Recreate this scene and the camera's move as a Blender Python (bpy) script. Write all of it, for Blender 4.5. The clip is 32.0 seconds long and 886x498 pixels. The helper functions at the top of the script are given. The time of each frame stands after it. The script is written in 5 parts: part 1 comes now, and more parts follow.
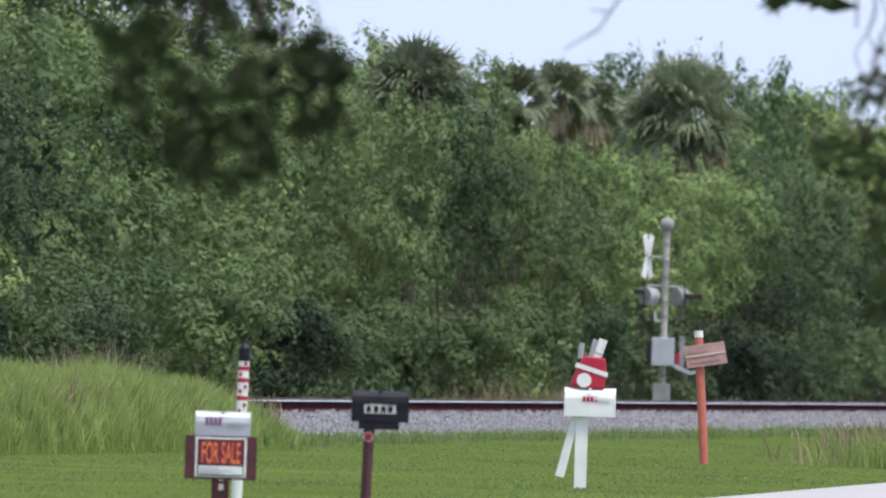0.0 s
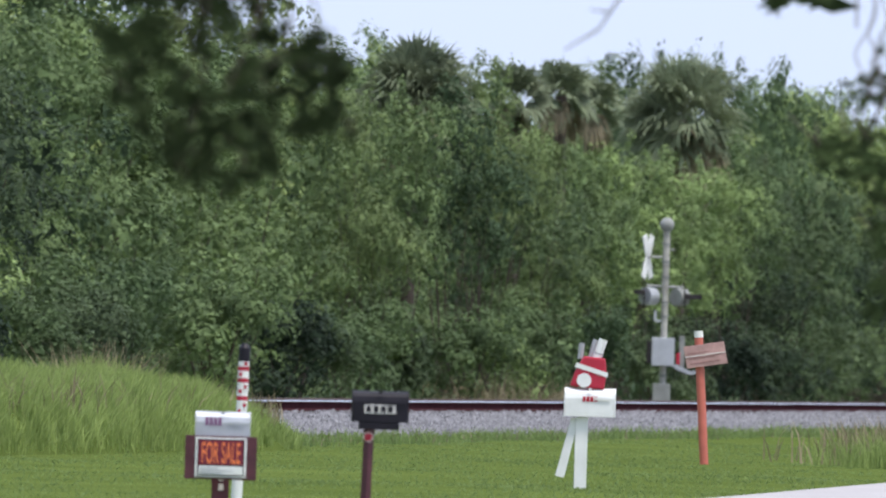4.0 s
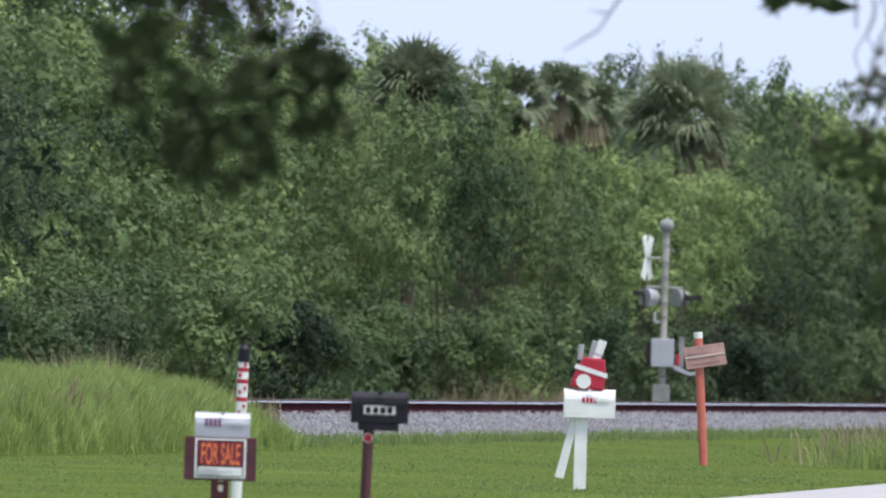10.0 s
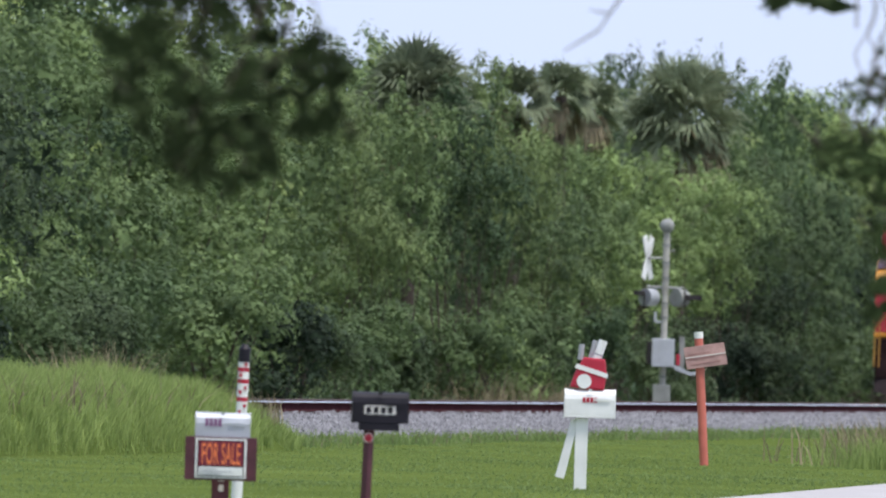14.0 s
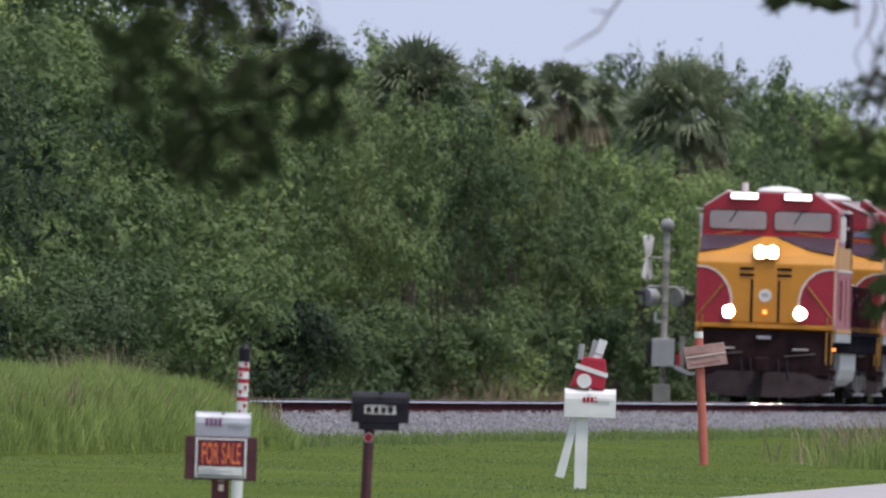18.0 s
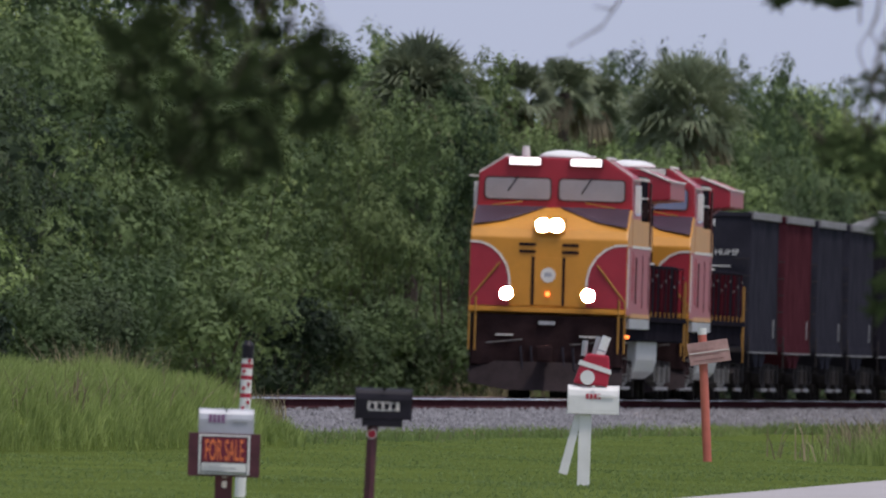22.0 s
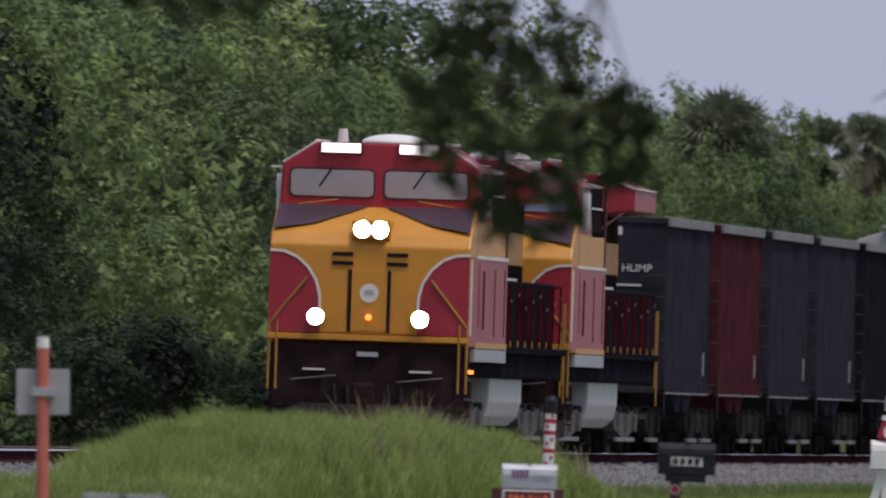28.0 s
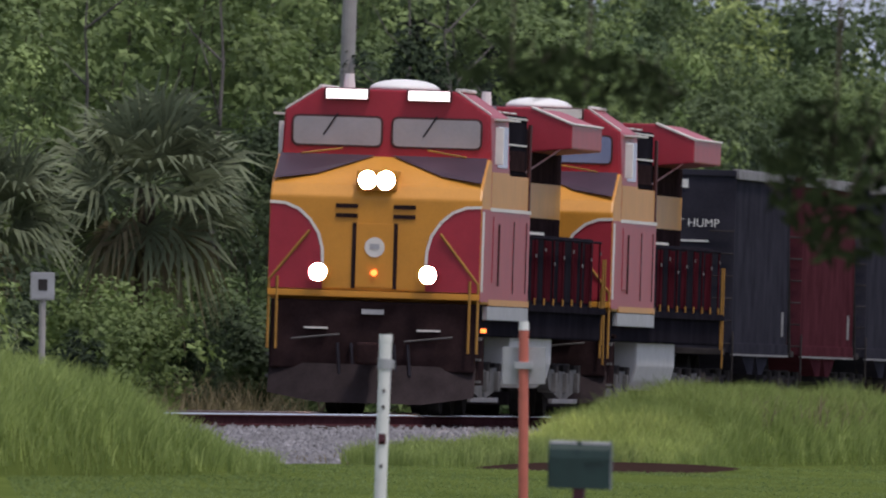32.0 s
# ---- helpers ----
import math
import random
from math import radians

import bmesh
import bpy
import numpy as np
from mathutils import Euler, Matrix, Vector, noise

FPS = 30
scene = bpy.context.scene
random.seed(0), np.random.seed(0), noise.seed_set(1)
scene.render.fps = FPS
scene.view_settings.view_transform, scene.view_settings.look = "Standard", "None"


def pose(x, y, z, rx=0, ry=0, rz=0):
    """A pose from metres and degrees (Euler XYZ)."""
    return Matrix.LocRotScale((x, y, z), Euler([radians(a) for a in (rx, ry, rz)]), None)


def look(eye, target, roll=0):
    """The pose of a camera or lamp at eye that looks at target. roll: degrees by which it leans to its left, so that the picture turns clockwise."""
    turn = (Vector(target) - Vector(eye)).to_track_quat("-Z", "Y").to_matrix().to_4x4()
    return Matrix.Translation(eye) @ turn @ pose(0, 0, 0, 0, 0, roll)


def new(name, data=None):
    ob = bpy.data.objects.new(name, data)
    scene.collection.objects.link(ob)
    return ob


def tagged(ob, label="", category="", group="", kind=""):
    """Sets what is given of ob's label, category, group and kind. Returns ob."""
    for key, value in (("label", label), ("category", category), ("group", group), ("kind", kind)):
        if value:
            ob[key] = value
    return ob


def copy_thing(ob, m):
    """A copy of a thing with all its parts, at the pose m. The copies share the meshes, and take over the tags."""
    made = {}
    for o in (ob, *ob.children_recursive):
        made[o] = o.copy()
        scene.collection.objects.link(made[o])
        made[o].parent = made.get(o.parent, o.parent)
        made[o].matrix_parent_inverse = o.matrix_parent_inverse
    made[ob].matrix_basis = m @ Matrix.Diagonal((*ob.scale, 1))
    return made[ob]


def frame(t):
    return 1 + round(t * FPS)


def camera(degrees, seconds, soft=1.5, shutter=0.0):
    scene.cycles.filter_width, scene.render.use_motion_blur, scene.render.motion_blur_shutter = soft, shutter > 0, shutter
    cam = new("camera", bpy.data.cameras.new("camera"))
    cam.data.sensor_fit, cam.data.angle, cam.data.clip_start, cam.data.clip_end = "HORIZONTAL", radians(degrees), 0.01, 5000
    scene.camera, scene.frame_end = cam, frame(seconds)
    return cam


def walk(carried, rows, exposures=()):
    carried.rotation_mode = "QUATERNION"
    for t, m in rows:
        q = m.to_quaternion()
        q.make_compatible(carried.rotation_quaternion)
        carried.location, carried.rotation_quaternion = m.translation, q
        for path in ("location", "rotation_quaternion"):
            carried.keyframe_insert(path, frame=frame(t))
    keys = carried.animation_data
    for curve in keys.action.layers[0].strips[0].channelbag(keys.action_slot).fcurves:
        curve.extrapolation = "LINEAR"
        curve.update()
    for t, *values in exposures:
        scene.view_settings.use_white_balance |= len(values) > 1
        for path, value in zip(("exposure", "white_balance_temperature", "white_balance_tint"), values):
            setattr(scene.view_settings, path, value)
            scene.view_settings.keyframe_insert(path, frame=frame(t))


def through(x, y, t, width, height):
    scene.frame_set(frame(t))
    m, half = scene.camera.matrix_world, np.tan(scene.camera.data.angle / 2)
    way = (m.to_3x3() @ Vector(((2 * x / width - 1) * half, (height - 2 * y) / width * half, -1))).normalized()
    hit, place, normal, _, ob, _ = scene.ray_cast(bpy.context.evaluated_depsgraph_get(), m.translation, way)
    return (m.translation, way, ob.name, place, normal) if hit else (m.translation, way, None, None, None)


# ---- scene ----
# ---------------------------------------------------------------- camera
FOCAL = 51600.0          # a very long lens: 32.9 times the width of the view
cam = camera(1.7411, 32.0, soft=2.0, shutter=0.5)

cam.data.dof.use_dof = True
cam.data.dof.focus_distance = 380.0
cam.data.dof.aperture_fstop = 14.0


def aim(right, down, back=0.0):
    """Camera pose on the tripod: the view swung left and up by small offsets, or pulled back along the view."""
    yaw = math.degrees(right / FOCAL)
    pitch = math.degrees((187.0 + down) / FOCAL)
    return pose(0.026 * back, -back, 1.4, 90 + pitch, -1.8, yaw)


PATH = [
    (0, aim(0, 0)), (3, aim(0, 0)), (6, aim(0, 1)), (9, aim(-1, 2)), (13, aim(0, 2)), (17, aim(0, 1)), (21, aim(1, 3)),
    (21.6, aim(1, 1)), (22, aim(6, -5)), (22.5, aim(8, 15)), (23, aim(52, 33)), (23.5, aim(67, 30)), (24, aim(80, 40)),
    (24.5, aim(86, 44)), (25.5, aim(190, 50)), (26.5, aim(299, 52)), (27, aim(430, 48)), (27.5, aim(418, 60)),
    (28, aim(543, 76)), (28.5, aim(671, 83)), (29, aim(1000, 59)), (29.5, aim(1154, 53)), (30, aim(1166, 50)),
    (30.2, aim(1185, 55, 4.5)), (30.5, aim(1217, 60, 14.8)), (30.75, aim(1252, 47, 23.8)), (31, aim(1294, 34, 32.8)),
    (31.25, aim(1317, 23, 41.8)), (31.5, aim(1319, 11, 50.5)), (31.75, aim(1364, 6, 56.4)), (32, aim(1412, 5, 57.5)),
]
walk(cam, PATH, [(0, 0.0, 6500, 10), (12, 0.0, 6500, 10), (14, -0.05, 6500, 10), (17, -0.33, 6550, 12), (19, -0.55, 6650, 15), (21, -0.7, 6650, 15), (23, -0.85, 6650, 16), (24, -0.92, 6700, 16), (30, -0.97, 6750, 17), (31.3, -0.92, 6750, 17), (32, -0.76, 6750, 17)])

# ---------------------------------------------------------------- light
world = bpy.data.worlds.new("world")
scene.world = world
world.use_nodes = True
wn, wl = world.node_tree.nodes, world.node_tree.links
sky = wn.new("ShaderNodeTexSky")
sky.sky_type = "NISHITA"
sky.sun_disc = False
sky.sun_elevation = radians(68)
sky.sun_rotation = radians(135)
sky.dust_density = 2.0
sky.air_density = 1.0
wn["Background"].inputs[1].default_value = 0.1
cloud = wn.new("ShaderNodeMix")
cloud.data_type = "RGBA"
cloud.inputs[0].default_value = 0.8
cloud.inputs[7].default_value = (8.9, 10.3, 13.6, 1)      # even overcast
wl.new(sky.outputs[0], cloud.inputs[6])
wl.new(cloud.outputs[2], wn["Background"].inputs[0])
sun = new("sun", bpy.data.lights.new("sun", "SUN"))
sun.data.energy = 3.7
sun.data.angle = radians(11)
sun.data.color = (1.0, 0.96, 0.9)
sun.matrix_world = look((17, -17, 60), (0, 0, 0))

# ---------------------------------------------------------------- materials


def material(name, colour, rough=0.8, metal=0.0, vary=0.25, scale=6.0, fine=60.0, bump=0.0, hue=None, island=0.0, glow=0.0, gloss=0.4):
    m = bpy.data.materials.new(name)
    m.use_nodes = True
    n, l = m.node_tree.nodes, m.node_tree.links
    b = n["Principled BSDF"]
    b.inputs["Roughness"].default_value = rough
    b.inputs["Metallic"].default_value = metal
    b.inputs["Specular IOR Level"].default_value = gloss
    tex = n.new("ShaderNodeTexCoord")
    big = n.new("ShaderNodeTexNoise")
    big.inputs["Scale"].default_value = scale
    big.inputs["Detail"].default_value = 5
    small = n.new("ShaderNodeTexNoise")
    small.inputs["Scale"].default_value = fine
    small.inputs["Detail"].default_value = 3
    l.new(tex.outputs["Object"], big.inputs["Vector"])
    l.new(tex.outputs["Object"], small.inputs["Vector"])
    add = n.new("ShaderNodeMath")
    add.operation = "MULTIPLY_ADD"
    add.inputs[1].default_value = 0.4
    l.new(small.outputs["Fac"], add.inputs[0])
    l.new(big.outputs["Fac"], add.inputs[2])
    ramp = n.new("ShaderNodeValToRGB")
    lo = [max(0.0, c * (1 - vary)) for c in colour]
    hi = [min(1.0, c * (1 + vary)) for c in (hue or colour)]
    ramp.color_ramp.elements[0].position, ramp.color_ramp.elements[0].color = 0.45, (*lo, 1)
    ramp.color_ramp.elements[1].position, ramp.color_ramp.elements[1].color = 0.95, (*hi, 1)
    l.new(add.outputs[0], ramp.inputs[0])
    out = ramp.outputs[0]
    if island:
        geo = n.new("ShaderNodeNewGeometry")
        info = n.new("ShaderNodeObjectInfo")
        mix = n.new("ShaderNodeMath")
        mix.operation = "MULTIPLY_ADD"
        mix.inputs[1].default_value = 0.6
        l.new(geo.outputs["Random Per Island"], mix.inputs[0])
        half = n.new("ShaderNodeMath")
        half.operation = "MULTIPLY"
        half.inputs[1].default_value = 0.4
        l.new(info.outputs["Random"], half.inputs[0])
        l.new(half.outputs[0], mix.inputs[2])
        span = n.new("ShaderNodeMapRange")
        span.inputs["To Min"].default_value = 1 - island
        span.inputs["To Max"].default_value = 1 + island
        l.new(mix.outputs[0], span.inputs["Value"])
        hsv = n.new("ShaderNodeHueSaturation")
        l.new(out, hsv.inputs["Color"])
        l.new(span.outputs[0], hsv.inputs["Value"])
        out = hsv.outputs[0]
    l.new(out, b.inputs["Base Color"])
    if bump:
        bp = n.new("ShaderNodeBump")
        bp.inputs["Strength"].default_value = bump
        bp.inputs["Distance"].default_value = 0.02
        l.new(add.outputs[0], bp.inputs["Height"])
        l.new(bp.outputs[0], b.inputs["Normal"])
    if glow:
        b.inputs["Emission Color"].default_value = (*colour, 1)
        b.inputs["Emission Strength"].default_value = glow
    return m


def leaf_material(name, colour, light, island=0.45, through=0.25, tones=()):
    """Leaves: colour varies leaf by leaf and plant by plant; tones are (dark, pale) colours that whole plants lean to."""
    m = material(name, colour, rough=0.6, vary=0.28, scale=0.9, fine=3.0, hue=light, island=island)
    n, l = m.node_tree.nodes, m.node_tree.links
    b = n["Principled BSDF"]
    b.inputs["Specular IOR Level"].default_value = 0.12
    src = b.inputs["Base Color"].links[0].from_socket
    if tones:
        info = n.new("ShaderNodeObjectInfo")
        ramp = n.new("ShaderNodeValToRGB")
        ramp.color_ramp.elements[0].position, ramp.color_ramp.elements[0].color = 0.1, (*tones[0], 1)
        ramp.color_ramp.elements[1].position, ramp.color_ramp.elements[1].color = 0.9, (*tones[1], 1)
        l.new(info.outputs["Random"], ramp.inputs[0])
        mul = n.new("ShaderNodeMix")
        mul.data_type, mul.blend_type = "RGBA", "MULTIPLY"
        mul.inputs[0].default_value = 1.0
        l.new(src, mul.inputs[6])
        l.new(ramp.outputs[0], mul.inputs[7])
        src = mul.outputs[2]
        l.new(src, b.inputs["Base Color"])
    tr = n.new("ShaderNodeBsdfTranslucent")
    l.new(src, tr.inputs["Color"])
    mix = n.new("ShaderNodeMixShader")
    mix.inputs[0].default_value = through
    l.new(b.outputs[0], mix.inputs[1])
    l.new(tr.outputs[0], mix.inputs[2])
    l.new(mix.outputs[0], n["Material Output"].inputs["Surface"])
    return m


TONES = ((0.50, 0.55, 0.62), (1.42, 1.34, 1.14))
M_GRASS = material("lawn_grass", (0.075, 0.108, 0.026), 0.95, 0, 0.16, 0.22, 4.0, 0.0, hue=(0.105, 0.138, 0.036), gloss=0.0)
M_BLADE = leaf_material("grass_blade", (0.166, 0.233, 0.077), (0.214, 0.285, 0.100), 0.05, 0.45)
M_TALL = leaf_material("tall_grass_blade", (0.195, 0.275, 0.076), (0.320, 0.388, 0.132), 0.12, 0.45)
M_DRY = leaf_material("dry_grass", (0.20, 0.165, 0.10), (0.30, 0.25, 0.16), 0.3, 0.2)
M_LEAF = leaf_material("shrub_leaf", (0.075, 0.115, 0.057), (0.178, 0.248, 0.109), 0.38, 0.28, TONES)
# dark green, deepened further for the shade beneath the taller trees
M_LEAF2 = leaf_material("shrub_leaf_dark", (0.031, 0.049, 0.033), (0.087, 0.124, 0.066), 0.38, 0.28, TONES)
M_LEAF3 = leaf_material("shrub_leaf_bright", (0.122, 0.171, 0.075), (0.262, 0.334, 0.137), 0.38, 0.28, TONES)
# near-black green: shade under the tall trees is put into the leaf colour
M_LEAF4 = leaf_material("shaded_thicket_leaf", (0.013, 0.021, 0.014), (0.040, 0.058, 0.029), 0.38, 0.28, TONES)
M_PALM = leaf_material("palm_frond", (0.142, 0.172, 0.104), (0.212, 0.246, 0.152), 0.4)
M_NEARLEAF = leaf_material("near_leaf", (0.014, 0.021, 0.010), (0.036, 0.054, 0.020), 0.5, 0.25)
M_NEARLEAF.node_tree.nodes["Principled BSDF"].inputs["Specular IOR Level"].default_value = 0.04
M_BARK = material("bark", (0.085, 0.062, 0.052), 0.9, 0, 0.4, 4, 40, 0.6)
M_ASPHALT = material("asphalt", (0.40, 0.375, 0.375), 0.9, 0, 0.2, 1.0, 80, 0.3)
M_GRAVEL = material("ballast_stone", (0.215, 0.21, 0.222), 0.9, 0, 0.35, 3.0, 30, 0.8, island=0.35, gloss=0.0)
M_RAIL = material("rail_steel", (0.055, 0.022, 0.026), 0.9, 0.0, 0.3, 3, 30, 0.2, gloss=0.0)
# far rail head: same steel, painted dark because it catches less sky
M_RAILFAR = material("far_rail_head_dimmed", (0.13, 0.10, 0.10), 0.7, 0.3, 0.3, 3, 30, 0.1, gloss=0.0)
M_RAILTOP = material("polished_rail_head", (0.92, 0.91, 0.90), 0.2, 1.0, 0.1, 3, 30)
M_TIE = material("tie_wood", (0.09, 0.07, 0.06), 0.9, 0, 0.4, 6, 50, 0.5, gloss=0.0)
M_WHITE = material("white_paint", (0.78, 0.78, 0.76), 0.5, 0, 0.08, 5, 60, 0.05)
M_BLACK = material("black_paint", (0.014, 0.012, 0.018), 0.45, 0, 0.3, 6, 60, 0.05, gloss=0.2)
M_RED = material("loco_red", (0.36, 0.028, 0.046), 0.40, 0, 0.12, 2, 30, 0.03)
M_YELLOW = material("loco_yellow", (0.60, 0.26, 0.035), 0.4, 0, 0.1, 2, 30, 0.03)
M_DARKRED = material("loco_dark_maroon", (0.075, 0.022, 0.024), 0.4, 0, 0.2, 2, 30, 0.03)
M_NAVY = material("loco_dark_navy", (0.052, 0.024, 0.038), 0.4, 0, 0.2, 2, 30, 0.03)
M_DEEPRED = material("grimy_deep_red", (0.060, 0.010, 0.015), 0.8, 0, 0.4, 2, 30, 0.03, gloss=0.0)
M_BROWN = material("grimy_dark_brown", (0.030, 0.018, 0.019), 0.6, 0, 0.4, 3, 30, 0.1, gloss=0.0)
# the pale base colour holds the sky reflected in the glass
M_GLASS = material("glass_painted_reflection", (0.34, 0.32, 0.34), 0.12, 0.0, 0.1, 2, 20)
M_GLASSBLUE = material("tinted_window_glass", (0.20, 0.25, 0.40), 0.12, 0.0, 0.1, 2, 20)
M_CREAM = material("cream_stripe", (0.74, 0.70, 0.66), 0.5, 0, 0.1, 3, 40)
M_LAMP = material("headlight_lens", (1.0, 0.86, 0.66), 0.2, 0, 0, 1, 1, glow=2500.0)
M_DITCH = material("ditch_light_lens", (1.0, 0.80, 0.58), 0.2, 0, 0, 1, 1, glow=2500.0)
M_BOARD = material("lit_number_board", (1.0, 0.90, 0.93), 0.3, 0, 0, 1, 1, glow=3.2)
M_AMBER = material("amber_marker_lens", (1.0, 0.20, 0.04), 0.3, 0, 0, 1, 1, glow=6.0)
M_HANDRAIL = material("yellow_handrail", (0.36, 0.18, 0.035), 0.6, 0, 0.2, 5, 40)
M_TRUCK = material("truck_steel", (0.050, 0.045, 0.046), 0.8, 0.0, 0.4, 4, 40, 0.2, gloss=0.0)
M_TRUCKGREY = material("grey_truck_frame", (0.15, 0.145, 0.145), 0.7, 0.2, 0.3, 4, 40, 0.2, gloss=0.0)
M_TANK = material("grey_fuel_tank", (0.52, 0.51, 0.52), 0.55, 0.1, 0.15, 3, 40, 0.05)
M_CARBLACK = material("car_black", (0.019, 0.017, 0.023), 0.65, 0, 0.35, 1.2, 25, 0.05, gloss=0.0)
M_CARSLATE = material("car_slate", (0.038, 0.037, 0.050), 0.65, 0, 0.3, 1.2, 25, 0.05, gloss=0.0)
M_CARMAROON = material("car_maroon", (0.080, 0.024, 0.032), 0.65, 0, 0.3, 1.2, 25, 0.05, gloss=0.0)
M_CARGREY = material("car_grey", (0.42, 0.41, 0.42), 0.6, 0, 0.2, 1.2, 25, 0.05)
M_CHORD = material("worn_grey_chord", (0.20, 0.19, 0.20), 0.6, 0.2, 0.4, 4, 40, 0.1)
M_COAL = material("dark_load", (0.03, 0.03, 0.033), 0.9, 0, 0.5, 4, 20, 0.6, gloss=0.0)
M_SILVER = material("galvanised_sheet", (0.50, 0.51, 0.54), 0.45, 0.4, 0.12, 5, 60, 0.05)
M_MAROON = material("maroon_board", (0.085, 0.025, 0.035), 0.65, 0, 0.3, 8, 60, 0.1)
M_ORANGE = material("orange_marker_post", (0.55, 0.15, 0.11), 0.5, 0, 0.12, 6, 60, 0.05)
M_SIGNRED = material("sign_red", (0.44, 0.022, 0.048), 0.5, 0, 0.1, 6, 60)
M_SIGNFIELD = material("sign_crimson_field", (0.17, 0.018, 0.040), 0.5, 0, 0.1, 6, 60)
M_SIGNORANGE = material("sign_orange_letters", (0.80, 0.20, 0.07), 0.5, 0, 0.1, 6, 60)
M_PINKWOOD = material("weathered_pink_board", (0.46, 0.28, 0.26), 0.8, 0, 0.25, 7, 70, 0.2)
M_GREENBOX = material("dark_green_sheet", (0.010, 0.032, 0.026), 0.4, 0, 0.2, 6, 60)
M_PINK = material("purple_paint", (0.24, 0.11, 0.22), 0.5, 0, 0.1, 6, 60)
M_POLEWOOD = material("weathered_pole", (0.36, 0.34, 0.33), 0.85, 0, 0.2, 3, 60, 0.2)
M_SIGNALGREY = material("dull_grey_paint", (0.26, 0.265, 0.25), 0.7, 0, 0.25, 4, 50, 0.05)
M_SIGNALPOLE = material("weathered_pale_paint", (0.40, 0.385, 0.35), 0.75, 0, 0.45, 2.2, 30, 0.1, gloss=0.1)
M_DARKPATCH = material("dark_reddish_brown", (0.040, 0.024, 0.020), 0.95, 0, 0.4, 2.5, 20, 0.4, gloss=0.0)
M_DEADWOOD = material("bleached_dead_wood", (0.125, 0.115, 0.11), 0.9, 0, 0.35, 3, 40, 0.3, gloss=0.0)
M_WORNRED = material("worn_red_writing", (0.33, 0.17, 0.16), 0.8, 0, 0.2, 8, 60)
M_GREY = material("grey_metal", (0.42, 0.42, 0.44), 0.5, 0.3, 0.15, 4, 50, 0.05)


# ---------------------------------------------------------------- helpers
def part(name, bm, mat, parent=None, label="", smooth=False):
    me = bpy.data.meshes.new(name)
    bm.to_mesh(me)
    bm.free()
    for m in (mat if isinstance(mat, (list, tuple)) else [mat]):
        me.materials.append(m)
    if smooth:
        for p in me.polygons:
            p.use_smooth = len(p.vertices) <= 4
    ob = new(name, me)
    ob.parent = parent
    if label:
        ob["label"] = label
    return ob


def thing(name, m, label, category, group="", kind=""):
    ob = new(name)
    ob.empty_display_size = 0.2
    ob.matrix_world = m
    return tagged(ob, label, category, group, kind)


def box(x0, x1, y0, y1, z0, z1, bevel=0.0, bm=None):
    bm = bm or bmesh.new()
    r = bmesh.ops.create_cube(bm, size=1.0)
    for v in r["verts"]:
        v.co = Vector(((x0 + x1) / 2 + v.co.x * (x1 - x0), (y0 + y1) / 2 + v.co.y * (y1 - y0), (z0 + z1) / 2 + v.co.z * (z1 - z0)))
    if bevel:
        es = list({e for v in r["verts"] for e in v.link_edges})
        bmesh.ops.bevel(bm, geom=es, offset=bevel, segments=2, affect="EDGES", profile=0.6)
    return bm


def rod(a, b, r, seg=10, r2=None, bm=None):
    bm = bm or bmesh.new()
    a, b = Vector(a), Vector(b)
    d = b - a
    m = Matrix.Translation((a + b) / 2) @ d.to_track_quat("Z", "Y").to_matrix().to_4x4()
    bmesh.ops.create_cone(bm, cap_ends=True, segments=seg, radius1=r, radius2=r if r2 is None else r2, depth=d.length, matrix=m)
    return bm


def ring(a, b, r, inner, seg=20, bm=None):
    """A short tube between a and b with an open bore."""
    bm = bm or bmesh.new()
    a, b = Vector(a), Vector(b)
    q = (b - a).to_track_quat("Z", "Y")
    loops = []
    for c, rad in ((a, inner), (a, r), (b, r), (b, inner)):
        loops.append([bm.verts.new(c + q @ Vector((rad * math.cos(6.28319 * i / seg), rad * math.sin(6.28319 * i / seg), 0))) for i in range(seg)])
    for k in range(4):
        p, o = loops[k], loops[(k + 1) % 4]
        for i in range(seg):
            bm.faces.new((p[i], p[(i + 1) % seg], o[(i + 1) % seg], o[i]))
    bmesh.ops.recalc_face_normals(bm, faces=bm.faces)
    return bm


def prism(points, lo, hi, axis="x", bm=None, bevel=0.0):
    """A closed outline of (a, b) pairs swept from lo to hi: axis x takes (y, z), axis y takes (x, z), axis z takes (x, y)."""
    bm = bm or bmesh.new()

    def at(p, s):
        return {"x": (s, p[0], p[1]), "y": (p[0], s, p[1]), "z": (p[0], p[1], s)}[axis]
    one = [bm.verts.new(at(p, lo)) for p in points]
    two = [bm.verts.new(at(p, hi)) for p in points]
    k = len(points)
    fs = [bm.faces.new(one), bm.faces.new(two[::-1])]
    for i in range(k):
        fs.append(bm.faces.new((one[i], two[i], two[(i + 1) % k], one[(i + 1) % k])))
    bmesh.ops.recalc_face_normals(bm, faces=fs)
    if bevel:
        es = list({e for f in fs for e in f.edges})
        bmesh.ops.bevel(bm, geom=es, offset=bevel, segments=2, affect="EDGES", profile=0.6)
    return bm


def loose(name, verts, faces, mat, parent=None, smooth=False):
    me = bpy.data.meshes.new(name)
    me.from_pydata([tuple(v) for v in verts], [], faces)
    for m in (mat if isinstance(mat, (list, tuple)) else [mat]):
        me.materials.append(m)
    if smooth:
        for p in me.polygons:
            p.use_smooth = True
    me.update()
    ob = new(name, me)
    ob.parent = parent
    return ob


TRACK = pose(-34.19, 0, 0, 0, 0, -3.6334)     # along the line: local y runs away from the camera


